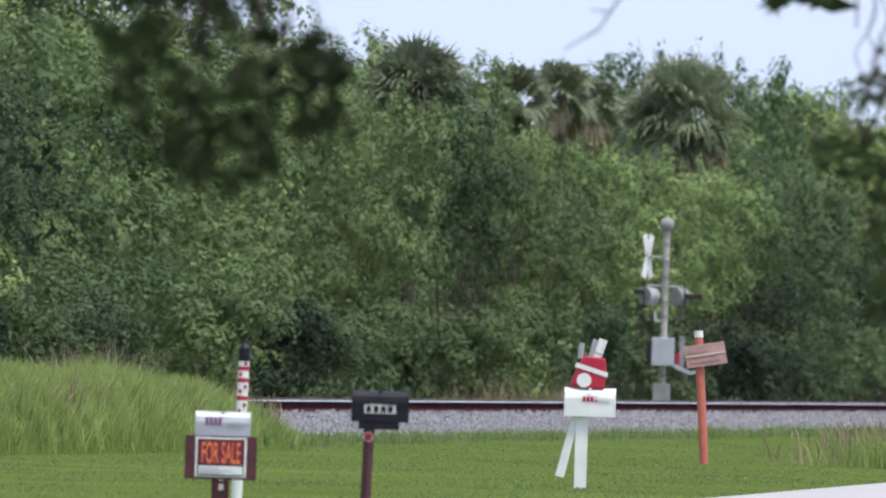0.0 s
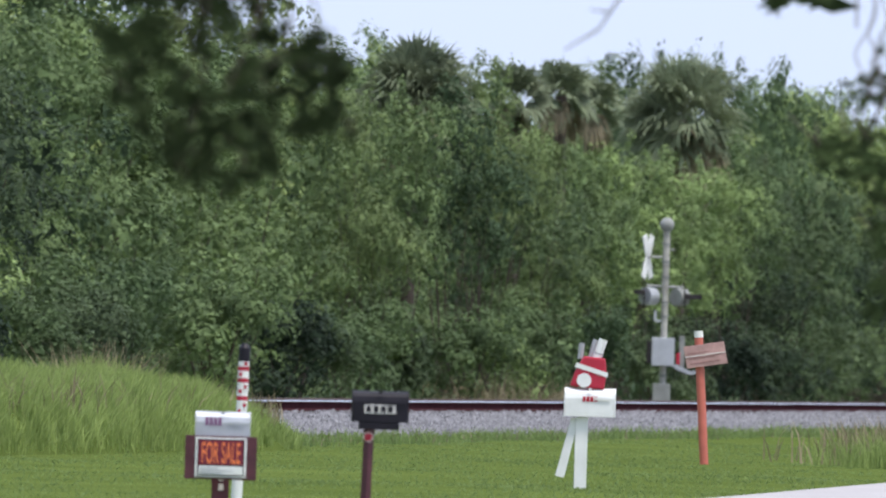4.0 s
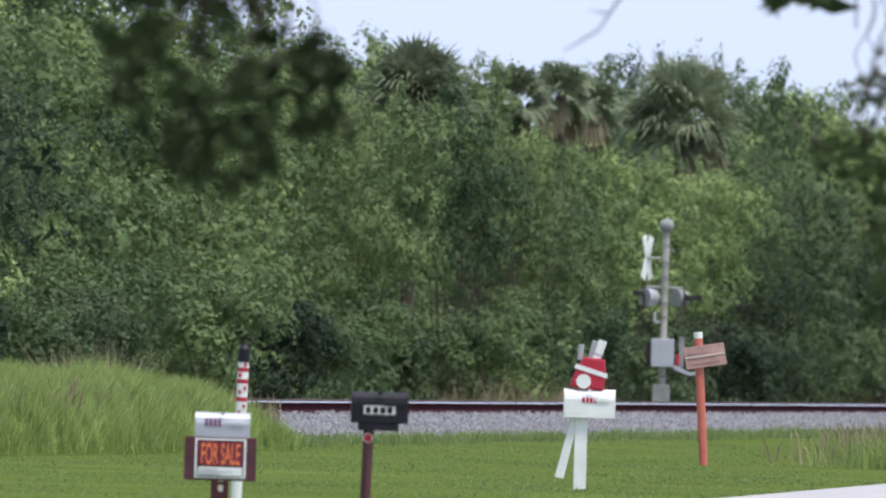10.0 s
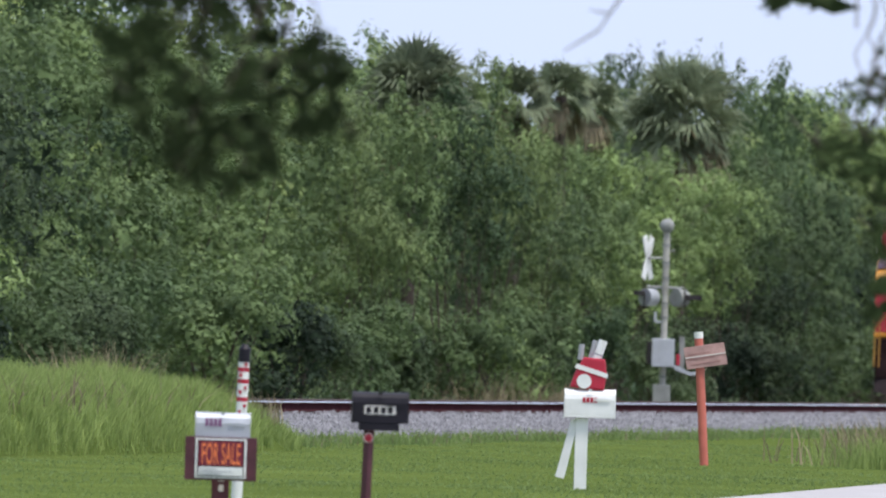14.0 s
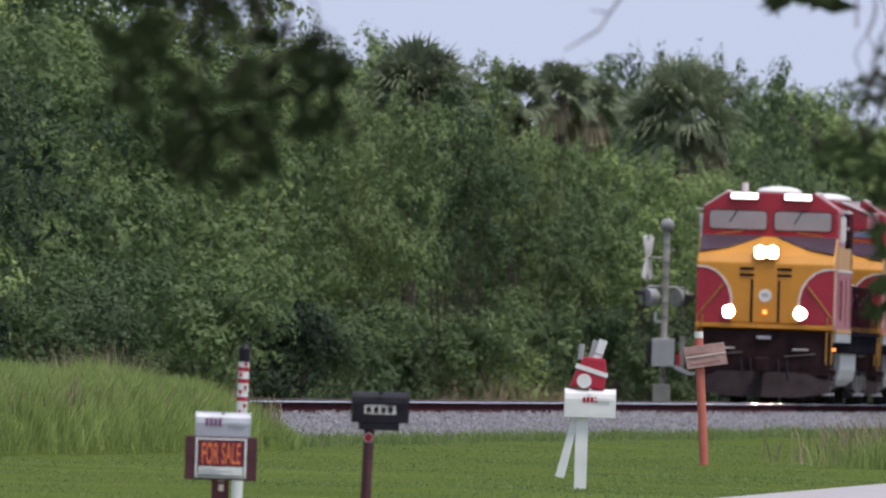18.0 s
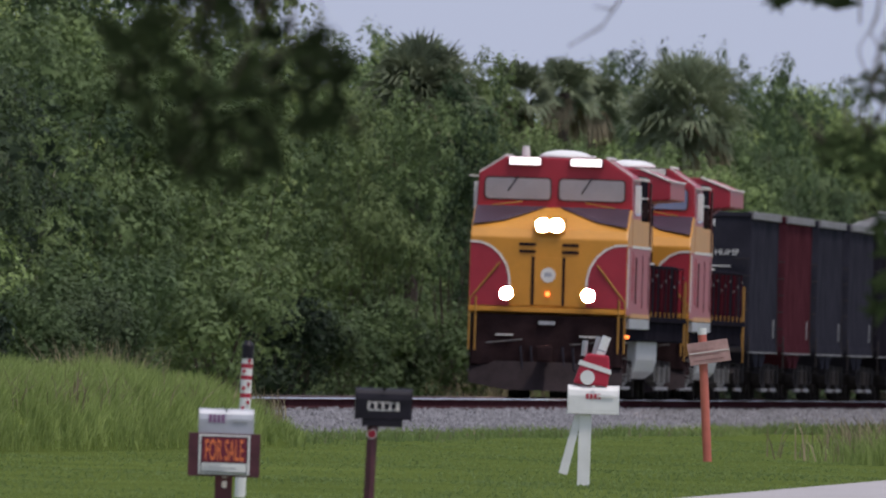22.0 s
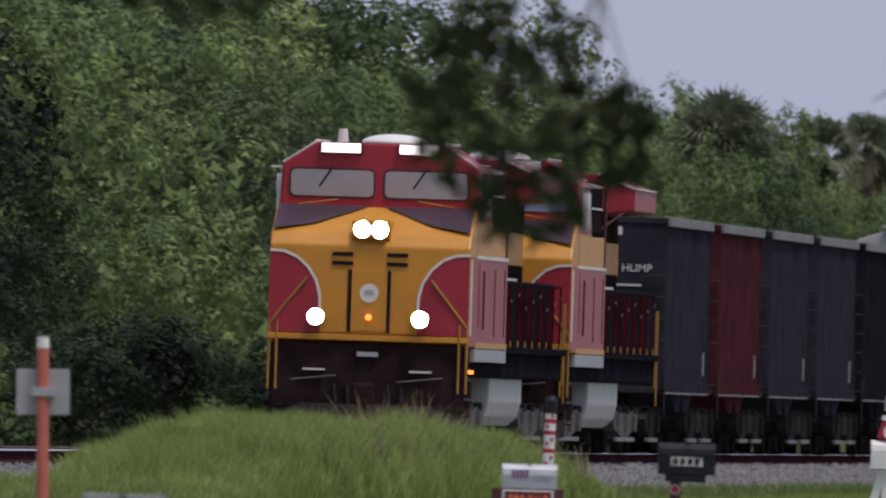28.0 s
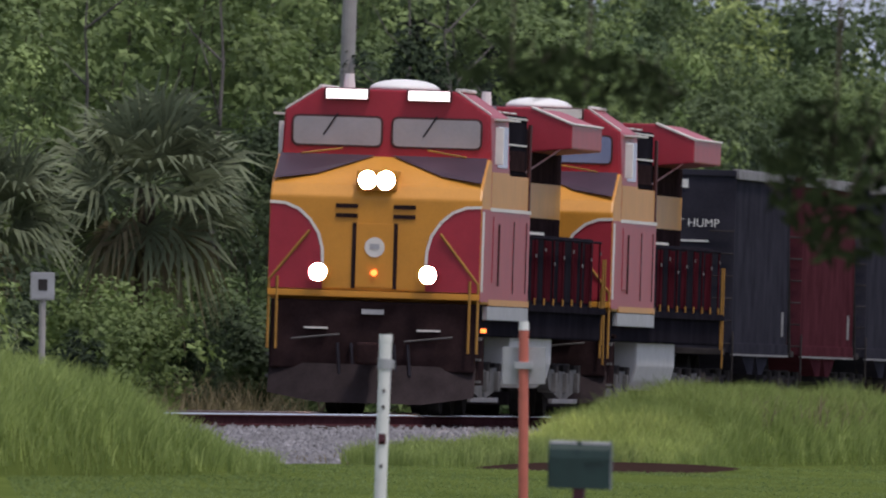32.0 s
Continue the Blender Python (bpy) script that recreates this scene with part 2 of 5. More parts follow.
def on_line(x, y, z=0.0):
    return TRACK @ Vector((x, y, z))


# ---------------------------------------------------------------- ground and line
def lie(x, y):
    """Height of the verge, slightly uneven."""
    return 0.05 * noise.noise((x * 0.12, y * 0.05, 0)) - 0.03


def ground():
    rng = random.Random(3)
    xs = [-4000, -1500, -500, -200, -120] + [-100 + 4 * i for i in range(51)] + [120, 200, 500, 1500, 4000]
    ys = [-4000, -1000, -300] + [-90 + 6 * i for i in range(160)] + [1000, 1500, 2500, 4900]
    vs, fs = [], []
    for y in ys:
        for x in xs:
            near = -110 < x < 110 and 150 < y < 900
            vs.append((x, y, lie(x, y) if near else -0.03))
    k = len(xs)
    for j in range(len(ys) - 1):
        for i in range(k - 1):
            fs.append((j * k + i, j * k + i + 1, (j + 1) * k + i + 1, (j + 1) * k + i))
    tagged(loose("ground", vs, fs, M_GRASS, None, True), "flat mown green lawn and verge", "ground", kind="structure")
    road = prism([(0, 0), (0.4, 0.03), (3.2, 0.09), (6.0, 0.03), (6.4, 0)], -60, 900, "y")
    ob = part("road", road, M_ASPHALT)
    ob.matrix_world = pose(-11.9, 0, 0.0, 0, 0, -2.78)
    tagged(ob, "pale weathered asphalt lane beside the verge", "road", kind="structure")
    bed = part("ballast_bed", prism([(-3.3, -0.05), (-1.7, 0.36), (1.7, 0.36), (3.1, -0.05)], -200, 1600, "y"), M_GRAVEL)
    bed.matrix_world = TRACK
    tagged(bed, "grey crushed stone ballast bed under the rails", "ballast", kind="structure")
    vs, fs = [], []
    for i in range(30000):
        y = 265 + 445 * rng.random() ** 1.3
        s = rng.random()
        x, z = (1.7 + 1.5 * s, 0.36 - 0.43 * s) if rng.random() < 0.75 else (rng.uniform(-1.6, 1.7), 0.36)
        r = rng.uniform(0.025, 0.055)
        o = len(vs)
        c = Vector((x, y, z + r * 0.2))
        for d in ((1, 0, 0), (-1, 0, 0), (0, 1, 0), (0, -1, 0), (0, 0, 1)):
            vs.append(c + Vector(d) * r * rng.uniform(0.6, 1.3) + Vector((rng.uniform(-1, 1), rng.uniform(-1, 1), 0)) * r * 0.3)
        fs += [(o, o + 2, o + 4), (o + 2, o + 1, o + 4), (o + 1, o + 3, o + 4), (o + 3, o, o + 4)]
    st = loose("ballast_stones", vs, fs, M_GRAVEL)
    st.matrix_world = TRACK
    tagged(st, "loose grey crushed ballast stones", "gravel", kind="stuff")
    vs, fs = [], []
    for i in range(2060):
        y = -80 + 0.5 * i
        o = len(vs)
        for x in (-1.3, 1.3):
            for a, b in ((-0.11, 0.3), (0.11, 0.3), (0.11, 0.385), (-0.11, 0.385)):
                vs.append((x, y + a, b))
        fs += [(o, o + 1, o + 2, o + 3), (o + 7, o + 6, o + 5, o + 4), (o + 3, o + 2, o + 6, o + 7), (o + 1, o + 5, o + 6, o + 2), (o, o + 3, o + 7, o + 4)]
    ti = loose("railway_ties", vs, fs, M_TIE)
    ti.matrix_world = TRACK
    tagged(ti, "dark creosoted wooden ties bedded in ballast", "railway tie", kind="stuff")
    for x in (-0.755, 0.755):
        rail = thing("rail", TRACK, "rusty steel rail with a polished bright head", "rail", "rails of the line")
        web = [(-0.07, 0.385), (0.07, 0.385), (0.07, 0.40), (0.012, 0.42), (0.012, 0.505), (0.036, 0.518), (0.036, 0.540), (-0.036, 0.540), (-0.036, 0.518), (-0.012, 0.505), (-0.012, 0.42), (-0.07, 0.40)]
        part("rail_web", prism([(x + a, b) for a, b in web], -200, 1600, "y"), M_RAIL, rail)
        crown = [(x + 0.036 * math.cos(a), 0.540 + 0.022 * math.sin(a)) for a in (0, 0.25, 0.5, 0.8, 1.15, 1.57, 1.99, 2.34, 2.64, 2.89, math.pi)]
        part("rail_head", prism(crown, -200, 1600, "y"), M_RAILTOP if x > 0 else M_RAILFAR, rail, "bright worn rail head" if x > 0 else "rail head painted dark, without its sky reflection", True)


# ---------------------------------------------------------------- plants
def leaf(vs, fs, p, n, along, s, wide=0.42, fold=0.15):
    b = n.cross(along).normalized()
    o = len(vs)
    vs += [p - along * s, p - b * s * wide + n * s * fold, p + along * s, p + b * s * wide + n * s * fold]
    fs.append((o, o + 1, o + 2, o + 3))


def leaf_clumps(rng, blobs, clumps, size, spread, per=20):
    """Domed sprays of small leaves on the twig ends, set unevenly over a group of rounded masses (centre, radii), round an inner mass of leaves."""
    vs, fs = [], []
    weight = [b[1][0] * b[1][2] for b in blobs]

    def small(p, n, t, g):
        w = n.cross(t) * g * 0.52
        o = len(vs)
        vs.extend((p - t * g * 0.8, p + t * g * 0.8 + w, p + t * g * 0.8 - w))
        fs.append((o, o + 1, o + 2))
    for _ in range(clumps):
        c, r = rng.choices(blobs, weight)[0]
        d = Vector((rng.gauss(0, 1), rng.gauss(0, 1), rng.gauss(0.6, 0.75))).normalized()
        lump = noise.noise(Vector(d) * 2.6 + Vector(c) * 1.7)
        if lump < -0.24:
            continue
        k = 0.94 + 0.34 * lump - 0.12 * rng.random()
        q = Vector((c[0] + d.x * r[0] * k, c[1] + d.y * r[1] * k, c[2] + d.z * r[2] * k))
        if q.z < 0.12:
            continue
        cr = spread * rng.uniform(0.6, 1.4)
        grow = (d * 0.8 + Vector((rng.gauss(0, 0.2), rng.gauss(0, 0.2), 0.7))).normalized()
        for _ in range(int(per * (0.5 + 0.5 * cr / spread))):
            e = Vector((rng.gauss(0, 1), rng.gauss(0, 1), rng.gauss(0, 1))).normalized()
            e = (e + grow * rng.uniform(0.2, 1.0)).normalized()
            n = (e * 0.8 + d * 0.4 + Vector((rng.gauss(0, 0.25), rng.gauss(0, 0.25), 0.35 + rng.gauss(0, 0.2)))).normalized()
            t = Vector((rng.gauss(0, 0.7), rng.gauss(0, 0.7), 0.8)) + e * 0.6
            t = (t - n * t.dot(n)).normalized()
            small(q + e * cr * rng.uniform(0.55, 1.08) - grow * cr * 0.25, n, t, size * rng.uniform(0.7, 1.35))
    for c, r in blobs:
        for _ in range(38):
            d = Vector((rng.gauss(0, 1), rng.gauss(0, 1), rng.gauss(0, 1))).normalized()
            k = rng.uniform(0.55, 0.78)
            q = Vector((c[0] + d.x * r[0] * k, c[1] + d.y * r[1] * k, c[2] + d.z * r[2] * k))
            if q.z > 0.2:
                t = d.cross(Vector((rng.gauss(0, 1), rng.gauss(0, 1), 1))).normalized()
                small(q, (d + Vector((rng.gauss(0, 0.3), rng.gauss(0, 0.3), 0))).normalized(), t, 0.06 + 0.1 * r[0])
    return vs, fs


def shrub(seed, width, height, clumps, mat, label, low=0.1, name="shrub", group="thicket beside the line", size=0.060, spread=0.235):
    rng = random.Random(seed)
    root = thing(name, pose(0, 0, 0), label, name, group)
    bm = bmesh.new()
    blobs = []
    for i in range(13):
        a = rng.uniform(0, 6.28)
        zc = height * rng.uniform(low, 0.86)
        rad = width * 0.5 * rng.uniform(0.25, 0.95) * (1.15 - 0.6 * zc / height)
        rr = width * rng.uniform(0.13, 0.25)
        blobs.append(((math.cos(a) * rad, math.sin(a) * rad, zc), (rr, rr, rr * rng.uniform(0.75, 1.05))))
        rod((rng.uniform(-0.3, 0.3), rng.uniform(-0.3, 0.3), 0), blobs[-1][0], 0.03, 6, 0.008, bm)
    for i in range(9):
        a = rng.uniform(0, 6.28)
        rad = width * 0.5 * rng.uniform(0, 0.75)
        rr = rng.uniform(0.18, 0.4)
        blobs.append(((math.cos(a) * rad, math.sin(a) * rad, height * rng.uniform(0.8, 1.0)), (rr, rr, rr * 2.0)))
    part("trunk", bm, M_BARK, root)
    vs, fs = leaf_clumps(rng, blobs, clumps, size, spread)
    loose("crown", vs, fs, mat, root)
    return root


def place(kinds, used, k, m):
    ob = kinds[k] if k not in used else copy_thing(kinds[k], m)
    used.add(k)
    ob.matrix_world = m


def thicket():
    rng = random.Random(11)
    words = ["dense green broadleaf shrub in a tangled thicket", "dark green leafy shrub in a tangled thicket", "bright green leafy shrub in a tangled thicket"]
    mats = (M_LEAF, M_LEAF2, M_LEAF3, M_LEAF, M_LEAF2, M_LEAF3, M_LEAF)
    front = [shrub(100 + i, (5.0, 5.6, 4.6, 5.4, 6.0, 4.2, 5.0)[i], (5.6, 5.2, 4.6, 6.0, 5.4, 4.2, 5.0)[i], 540, mats[i], words[i % 3]) for i in range(7)]
    # same shrubs again, with thicket shade painted into the leaves
    front += [shrub(120 + i, (5.4, 5.0)[i], (5.8, 5.2)[i], 500, M_LEAF4, "green shrub in a tangled thicket, shade painted into its leaves") for i in range(2)]
    back = [shrub(200 + i, (6.0, 7.0, 6.4, 5.6)[i], (8.6, 9.2, 8.0, 8.8)[i], 390, (M_LEAF, M_LEAF3, M_LEAF3, M_LEAF)[i], "tall green tree rising behind the thicket", 0.42, "tree", "trees behind the thicket", 0.086, 0.32) for i in range(4)]
    fill = [shrub(230 + i, 6.5, (6.6, 7.4)[i], 220, M_LEAF, "leafy green tree deep in the thicket", 0.12, "tree", "trees behind the thicket", 0.10, 0.42) for i in range(2)]
    u1, u2, u3 = set(), set(), set()
    for k, x, y, s in ((0, -8.0, 447, 0.84), (4, -9.0, 440, 0.9), (3, -8.6, 452, 0.82)):
        place(front, u1, k, TRACK @ pose(x, y, 0, 0, 0, 60 * k) @ Matrix.Diagonal((s, s, s * 1.1, 1)))
    y = 325.0
    while y < 930:
        s = rng.uniform(0.68, 1.42)
        m = TRACK @ pose(-(5.2 + 2.4 * s + 1.8 + 3.6 * noise.noise((y * 0.045, 2.0, 0)) + rng.uniform(0, 1.6)), y, 0, 0, 0, rng.uniform(0, 360)) @ Matrix.Diagonal((s, s, s * rng.uniform(0.9, 1.12), 1))
        if 420 < y < 459:
            m = m @ Matrix.Diagonal((0.8, 0.8, 0.8, 1))
        if 370 < y < 399:
            m = Matrix.Translation((-4.5, 0, 0)) @ m
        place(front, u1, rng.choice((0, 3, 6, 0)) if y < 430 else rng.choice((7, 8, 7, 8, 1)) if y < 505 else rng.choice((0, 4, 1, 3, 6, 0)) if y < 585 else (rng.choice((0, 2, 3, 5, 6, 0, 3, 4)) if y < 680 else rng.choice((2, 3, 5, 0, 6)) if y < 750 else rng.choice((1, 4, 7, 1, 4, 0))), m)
        y += rng.uniform(4.5, 8.5) if y < 480 else (rng.uniform(4.2, 7.2) if y < 700 else rng.uniform(6.0, 9.0))
    y = 320.0
    while y < 1060:
        s = rng.uniform(1.0, 1.18) if y < 585 else rng.uniform(1.12, 1.22) if y < 640 else rng.uniform(0.95, 1.02) if y < 668 else rng.uniform(0.98, 1.16) if y > 855 else (rng.uniform(0.84, 0.9) if y < 690 else rng.uniform(0.8, 0.92) if y < 770 else rng.uniform(0.82, 0.94))
        m = TRACK @ pose(-(12.0 + rng.uniform(0, 5)), y, 0, 0, 0, rng.uniform(0, 360)) @ Matrix.Diagonal((s, s, s, 1))
        place(back, u2, rng.choice((0, 3)) if y < 560 else rng.randrange(4), m)
        y += rng.uniform(6.5, 10.0) if y < 700 else rng.uniform(8.0, 12.0)
    for k, x, y, w, s in ((0, -1.3, 775, 0.5, 1.42), (1, 3.0, 792, 0.8, 1.16), (0, 8.9, 880, 0.85, 1.40), (0, 10.6, 915, 0.9, 1.5), (1, 12.3, 935, 1.0, 1.3), (0, 14.0, 950, 1.0, 1.25)):
        place(fill, u3, k, pose(x, y, 0, 0, 0, 50 * k + 20 * x) @ Matrix.Diagonal((w, w, s, 1)))
    y = 560.0
    while y < 1000:
        place(fill, u3, rng.randrange(2), TRACK @ pose(-(18.5 + rng.uniform(0, 3)), y, 0, 0, 0, rng.uniform(0, 360)) @ Matrix.Diagonal((1, 1, 1.35 if y < 690 else 1.0, 1)))
        y += rng.uniform(6.0, 9.0)
    for k, x, y, w, s in ((1, -1.9, 765, 0.58, 1.06), (3, -0.5, 772, 0.5, 1.04), (0, 0.7, 745, 0.7, 0.94), (2, 2.6, 772, 0.8, 0.98), (3, 4.3, 800, 0.8, 0.97), (2, 7.2, 845, 0.9, 1.04), (1, 8.4, 860, 0.75, 1.0), (0, 9.8, 885, 0.9, 1.03), (2, 10.4, 905, 1.0, 1.06), (0, 11.6, 925, 0.9, 1.04), (2, 12.8, 940, 0.9, 1.0)):
        place(back, u2, k, pose(x, y, 0, 0, 0, 70 * k) @ Matrix.Diagonal((w, w, s, 1)))
    for k, x, y, w, s in ((1, 1.55, 676, 0.62, 0.68), (2, 2.45, 682, 0.60, 0.74), (3, 3.35, 690, 0.62, 0.68), (0, 4.3, 712, 0.7, 0.78), (3, 5.4, 738, 0.7, 0.74), (0, 6.5, 742, 0.62, 0.74), (3, 7.5, 752, 0.66, 0.80),
                          (2, -1.7, 622, 0.6, 0.86), (0, -0.9, 628, 0.6, 0.82), (3, 0.1, 640, 0.62, 0.82), (1, 0.8, 655, 0.6, 0.90)):
        place(back, u2, k, pose(x, y, 0, 0, 0, 40 * k + 90 * x) @ Matrix.Diagonal((w, w, s, 1)))
    for k, x, y, w, s in ((0, 8.8, 832, 0.7, 1.48), (1, 7.4, 805, 0.55, 1.30), (0, 10.2, 850, 0.7, 1.42), (1, 5.0, 790, 0.5, 1.28), (0, -0.2, 690, 0.45, 1.22), (0, -1.9, 684, 0.5, 1.20), (1, 0.7, 700, 0.4, 0.98)):
        place(fill, u3, k, pose(x, y, 0, 0, 0, 30 * x) @ Matrix.Diagonal((w, w, s, 1)))
    y = 300.0
    while y < 1250:
        s = rng.uniform(1.15, 1.45) if y < 560 else (rng.uniform(0.85, 1.0) if y > 790 and y < 930 else rng.uniform(1.0, 1.15))
        m = TRACK @ pose(-(22.0 + rng.uniform(0, 8)), y, 0, 0, 0, rng.uniform(0, 360)) @ Matrix.Diagonal((s, s, s, 1))
        if y < 570:
            s = rng.uniform(1.5, 1.9)
            m = TRACK @ pose(-(19.0 + rng.uniform(0, 5)), y, 0, 0, 0, rng.uniform(0, 360)) @ Matrix.Diagonal((s * 0.9, s * 0.9, s, 1))
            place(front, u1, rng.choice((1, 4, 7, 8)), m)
        elif y > 1000:
            place(back, u2, rng.choice((1, 3)), m)
        y += rng.uniform(6.0, 9.0) if y < 540 else rng.uniform(15.0, 24.0)


def undergrowth():
    rng = random.Random(31)
    kinds = [shrub(300 + i, (2.6, 3.0, 2.2)[i], (1.9, 2.4, 1.6)[i], 170, (M_LEAF2, M_LEAF, M_LEAF2)[i], "low green bush at the foot of the thicket", 0.05, "bush", "undergrowth beside the line") for i in range(3)]
    used = set()
    y = 322.0
    while y < 760:
        s = rng.uniform(0.7, 1.15)
        place(kinds, used, rng.randrange(3), TRACK @ pose(-(5.2 + rng.uniform(0, 1.8)), y, 0, 0, 0, rng.uniform(0, 360)) @ Matrix.Diagonal((s, s, s, 1)))
        y += rng.uniform(3.5, 6.0) if y < 480 else rng.uniform(6.0, 12.0)


def bare_tree(seed, height, label):
    """A slender dead tree: a tapered crooked trunk with a few broken limbs."""
    rng = random.Random(seed)
    root = thing("bare_tree", pose(0, 0, 0), label, "tree", "dead trees in the thicket")
    p = Vector((0, 0, 0))
    bm = bmesh.new()
    nodes = []
    for i in range(8):
        q = p + Vector((rng.gauss(0, 0.12), rng.gauss(0, 0.12), height / 8))
        rod(p, q, 0.08 * (1 - i / 9), 8, 0.08 * (1 - (i + 1) / 9), bm)
        nodes.append(q)
        p = q
    part("trunk", bm, M_DEADWOOD, root)
    for q in nodes[3:]:
        a = rng.uniform(0, 6.28)
        e = q + Vector((math.cos(a), math.sin(a), rng.uniform(0.3, 1.1))) * rng.uniform(0.4, 1.1)
        limb = rod(q, e, 0.024, 6, 0.012)
        rod(e, e + Vector((rng.gauss(0, 0.25), rng.gauss(0, 0.25), rng.uniform(0.1, 0.5))), 0.014, 5, 0.006, limb)
        part("limb", limb, M_DEADWOOD, root)
    return root


def bare_trees():
    kinds = [bare_tree(40 + i, (8.4, 9.0, 7.6)[i], "slender bleached dead tree standing in the thicket") for i in range(3)]
    used = set()
    for k, x, y in ((0, -9.6, 438), (1, -8.8, 462), (2, -10.5, 425), (0, -9.2, 480), (2, -11.0, 498)):
        place(kinds, used, k, TRACK @ pose(x, y, 0, 0, 0, 70 * k + y))


def palm(seed, trunk, fronds, reach, label):
    """A fan palm: a ball of stiff green fans, with a skirt of dead brown ones hanging round the trunk."""
    rng = random.Random(seed)
    root = thing("palm_tree", pose(0, 0, 0), label, "palm tree", "palms in the thicket")
    part("trunk", rod((0, 0, 0), (0.1, 0, trunk), 0.17, 10, 0.14), M_BARK, root)
    green, dead = ([], []), ([], [])
    for i in range(fronds):
        a = i * 2.4 + rng.uniform(-0.2, 0.2)
        old = i % 7 == 4
        el = radians(rng.uniform(-80, -30) if old else rng.uniform(-50, 85))
        vs, fs = dead if old else green
        d = Vector((math.cos(a) * math.cos(el), math.sin(a) * math.cos(el), math.sin(el)))
        crown = Vector((0.1, 0, trunk))
        hub = crown + d * reach * rng.uniform(0.36, 0.5)
        side = d.cross(Vector((0, 0, 1))).normalized()
        side = (side + side.cross(d) * rng.uniform(-1.2, 1.2)).normalized()
        up = side.cross(d)
        leaf(vs, fs, crown + d * reach * 0.22, up, d, reach * 0.23, 0.06)
        for j in range(24):
            w = radians(-120 + 240 * j / 23 + rng.uniform(-4, 4))
            e = (d * math.cos(w) + side * math.sin(w) + up * 0.25 * abs(math.sin(w))).normalized()
            length = reach * 0.55 * (0.72 + 0.28 * math.cos(w)) * rng.uniform(0.85, 1.1)
            mid = hub + e * length * 0.55
            tip = hub + e * length + Vector((0, 0, -length * (rng.uniform(0.5, 0.9) if old else rng.uniform(0.1, 0.5))))
            b = up.cross(e).normalized() * 0.036
            o = len(vs)
            vs += [hub, mid - b, tip, mid + b]
            fs.append((o, o + 1, o + 2, o + 3))
    loose("fronds", *green, M_PALM, root)
    skirt = loose("dead_fronds", *dead, M_DRY, root)
    skirt["label"] = "brown withered fronds hanging down"
    return root


def palms():
    kinds = [palm(i, (7.0, 7.8, 7.6, 3.9)[i], (90, 100, 44, 60)[i], (1.75, 2.15, 1.05, 2.1)[i], "fan palm with drooping grey-green fronds above shrubs") for i in range(4)]
    used = set()
    for k, x, y, s in ((1, 6.2, 770, 1.0), (0, -0.87, 650, 1.0), (2, 1.64, 700, 1.0), (2, 2.75, 705, 1.02), (2, 3.5, 712, 0.99), (3, -15.8, 399, 1.0), (3, -18.0, 392, 0.85)):
        place(kinds, used, k, pose(x, y, 0, 0, 0, 47 * k + x * 30) @ Matrix.Diagonal((s, s, s, 1)))


def blades(rng, spots, height, width, lean, vs, fs):
    for x, y, z, k in spots:
        h = height * k * rng.uniform(0.6, 1.2)
        a = rng.uniform(0, 6.28)
        d = Vector((math.cos(a), math.sin(a), 0))
        f = Vector((rng.gauss(0, lean), rng.gauss(0, lean), 0)) * h
        o = len(vs)
        b = Vector((x, y, z))
        m = b + f * 0.35 + Vector((0, 0, h * 0.6))
        vs += [b - d * width, b + d * width, m + d * width * 0.8, m - d * width * 0.8, b + f + Vector((0, 0, h))]
        fs += [(o, o + 1, o + 2, o + 3), (o + 3, o + 2, o + 4)]


def ease(a, b, x):
    x = min(1.0, max(0.0, (x - a) / (b - a)))
    return x * x * (3 - 2 * x)


def bank(rng, lateral, half, y0, y1, rise, fall, height, count):
    """A long bank of unmown grass along the foot of the ballast: height gives the soil's crest along the line."""
    def top(u, y):
        w = max(0.0, 1 - abs(u) ** 2.6) ** 0.6 * ease(y0, y0 + rise, y) * (1 - ease(y1 - fall, y1, y))
        return height(y) * w * (1 + 0.16 * noise.noise((u * 2, y * 0.22, 3)) + 0.10 * noise.noise((u * 5, y * 0.7, 7))) - 0.06
    vs, fs = [], []
    rows = int((y1 - y0) / 1.5)
    for j in range(rows + 1):
        for i in range(17):
            u, y = i / 8 - 1, y0 + (y1 - y0) * j / rows
            vs.append(on_line(lateral + half * u, y, top(u, y)))
    for j in range(rows):
        for i in range(16):
            o = j * 17 + i
            fs.append((o, o + 1, o + 18, o + 17))
    tagged(loose("grass_bank", vs, fs, M_GRASS), "low bank overgrown with tall green grass", "bank", kind="structure")
    vs, fs, spots = [], [], []
    while len(spots) < count:
        u, y = rng.uniform(-1, 1), rng.uniform(y0, y1)
        z = top(u, y)
        if z > -0.03:
            p = on_line(lateral + half * u, y, z - 0.02)
            clump = noise.noise((p.x * 1.1, y * 0.16, 3))
            if clump < -0.42:
                continue
            spots.append((p.x, p.y, p.z, (0.62 + 0.38 * min(1.0, z / 0.4)) * (1 + 0.55 * clump)))
    blades(rng, spots, 0.44, 0.0085, 0.34, vs, fs)
    tagged(loose("tall_grass", vs, fs, M_TALL), "tall unmown green grass on the verge", "grass", kind="stuff")


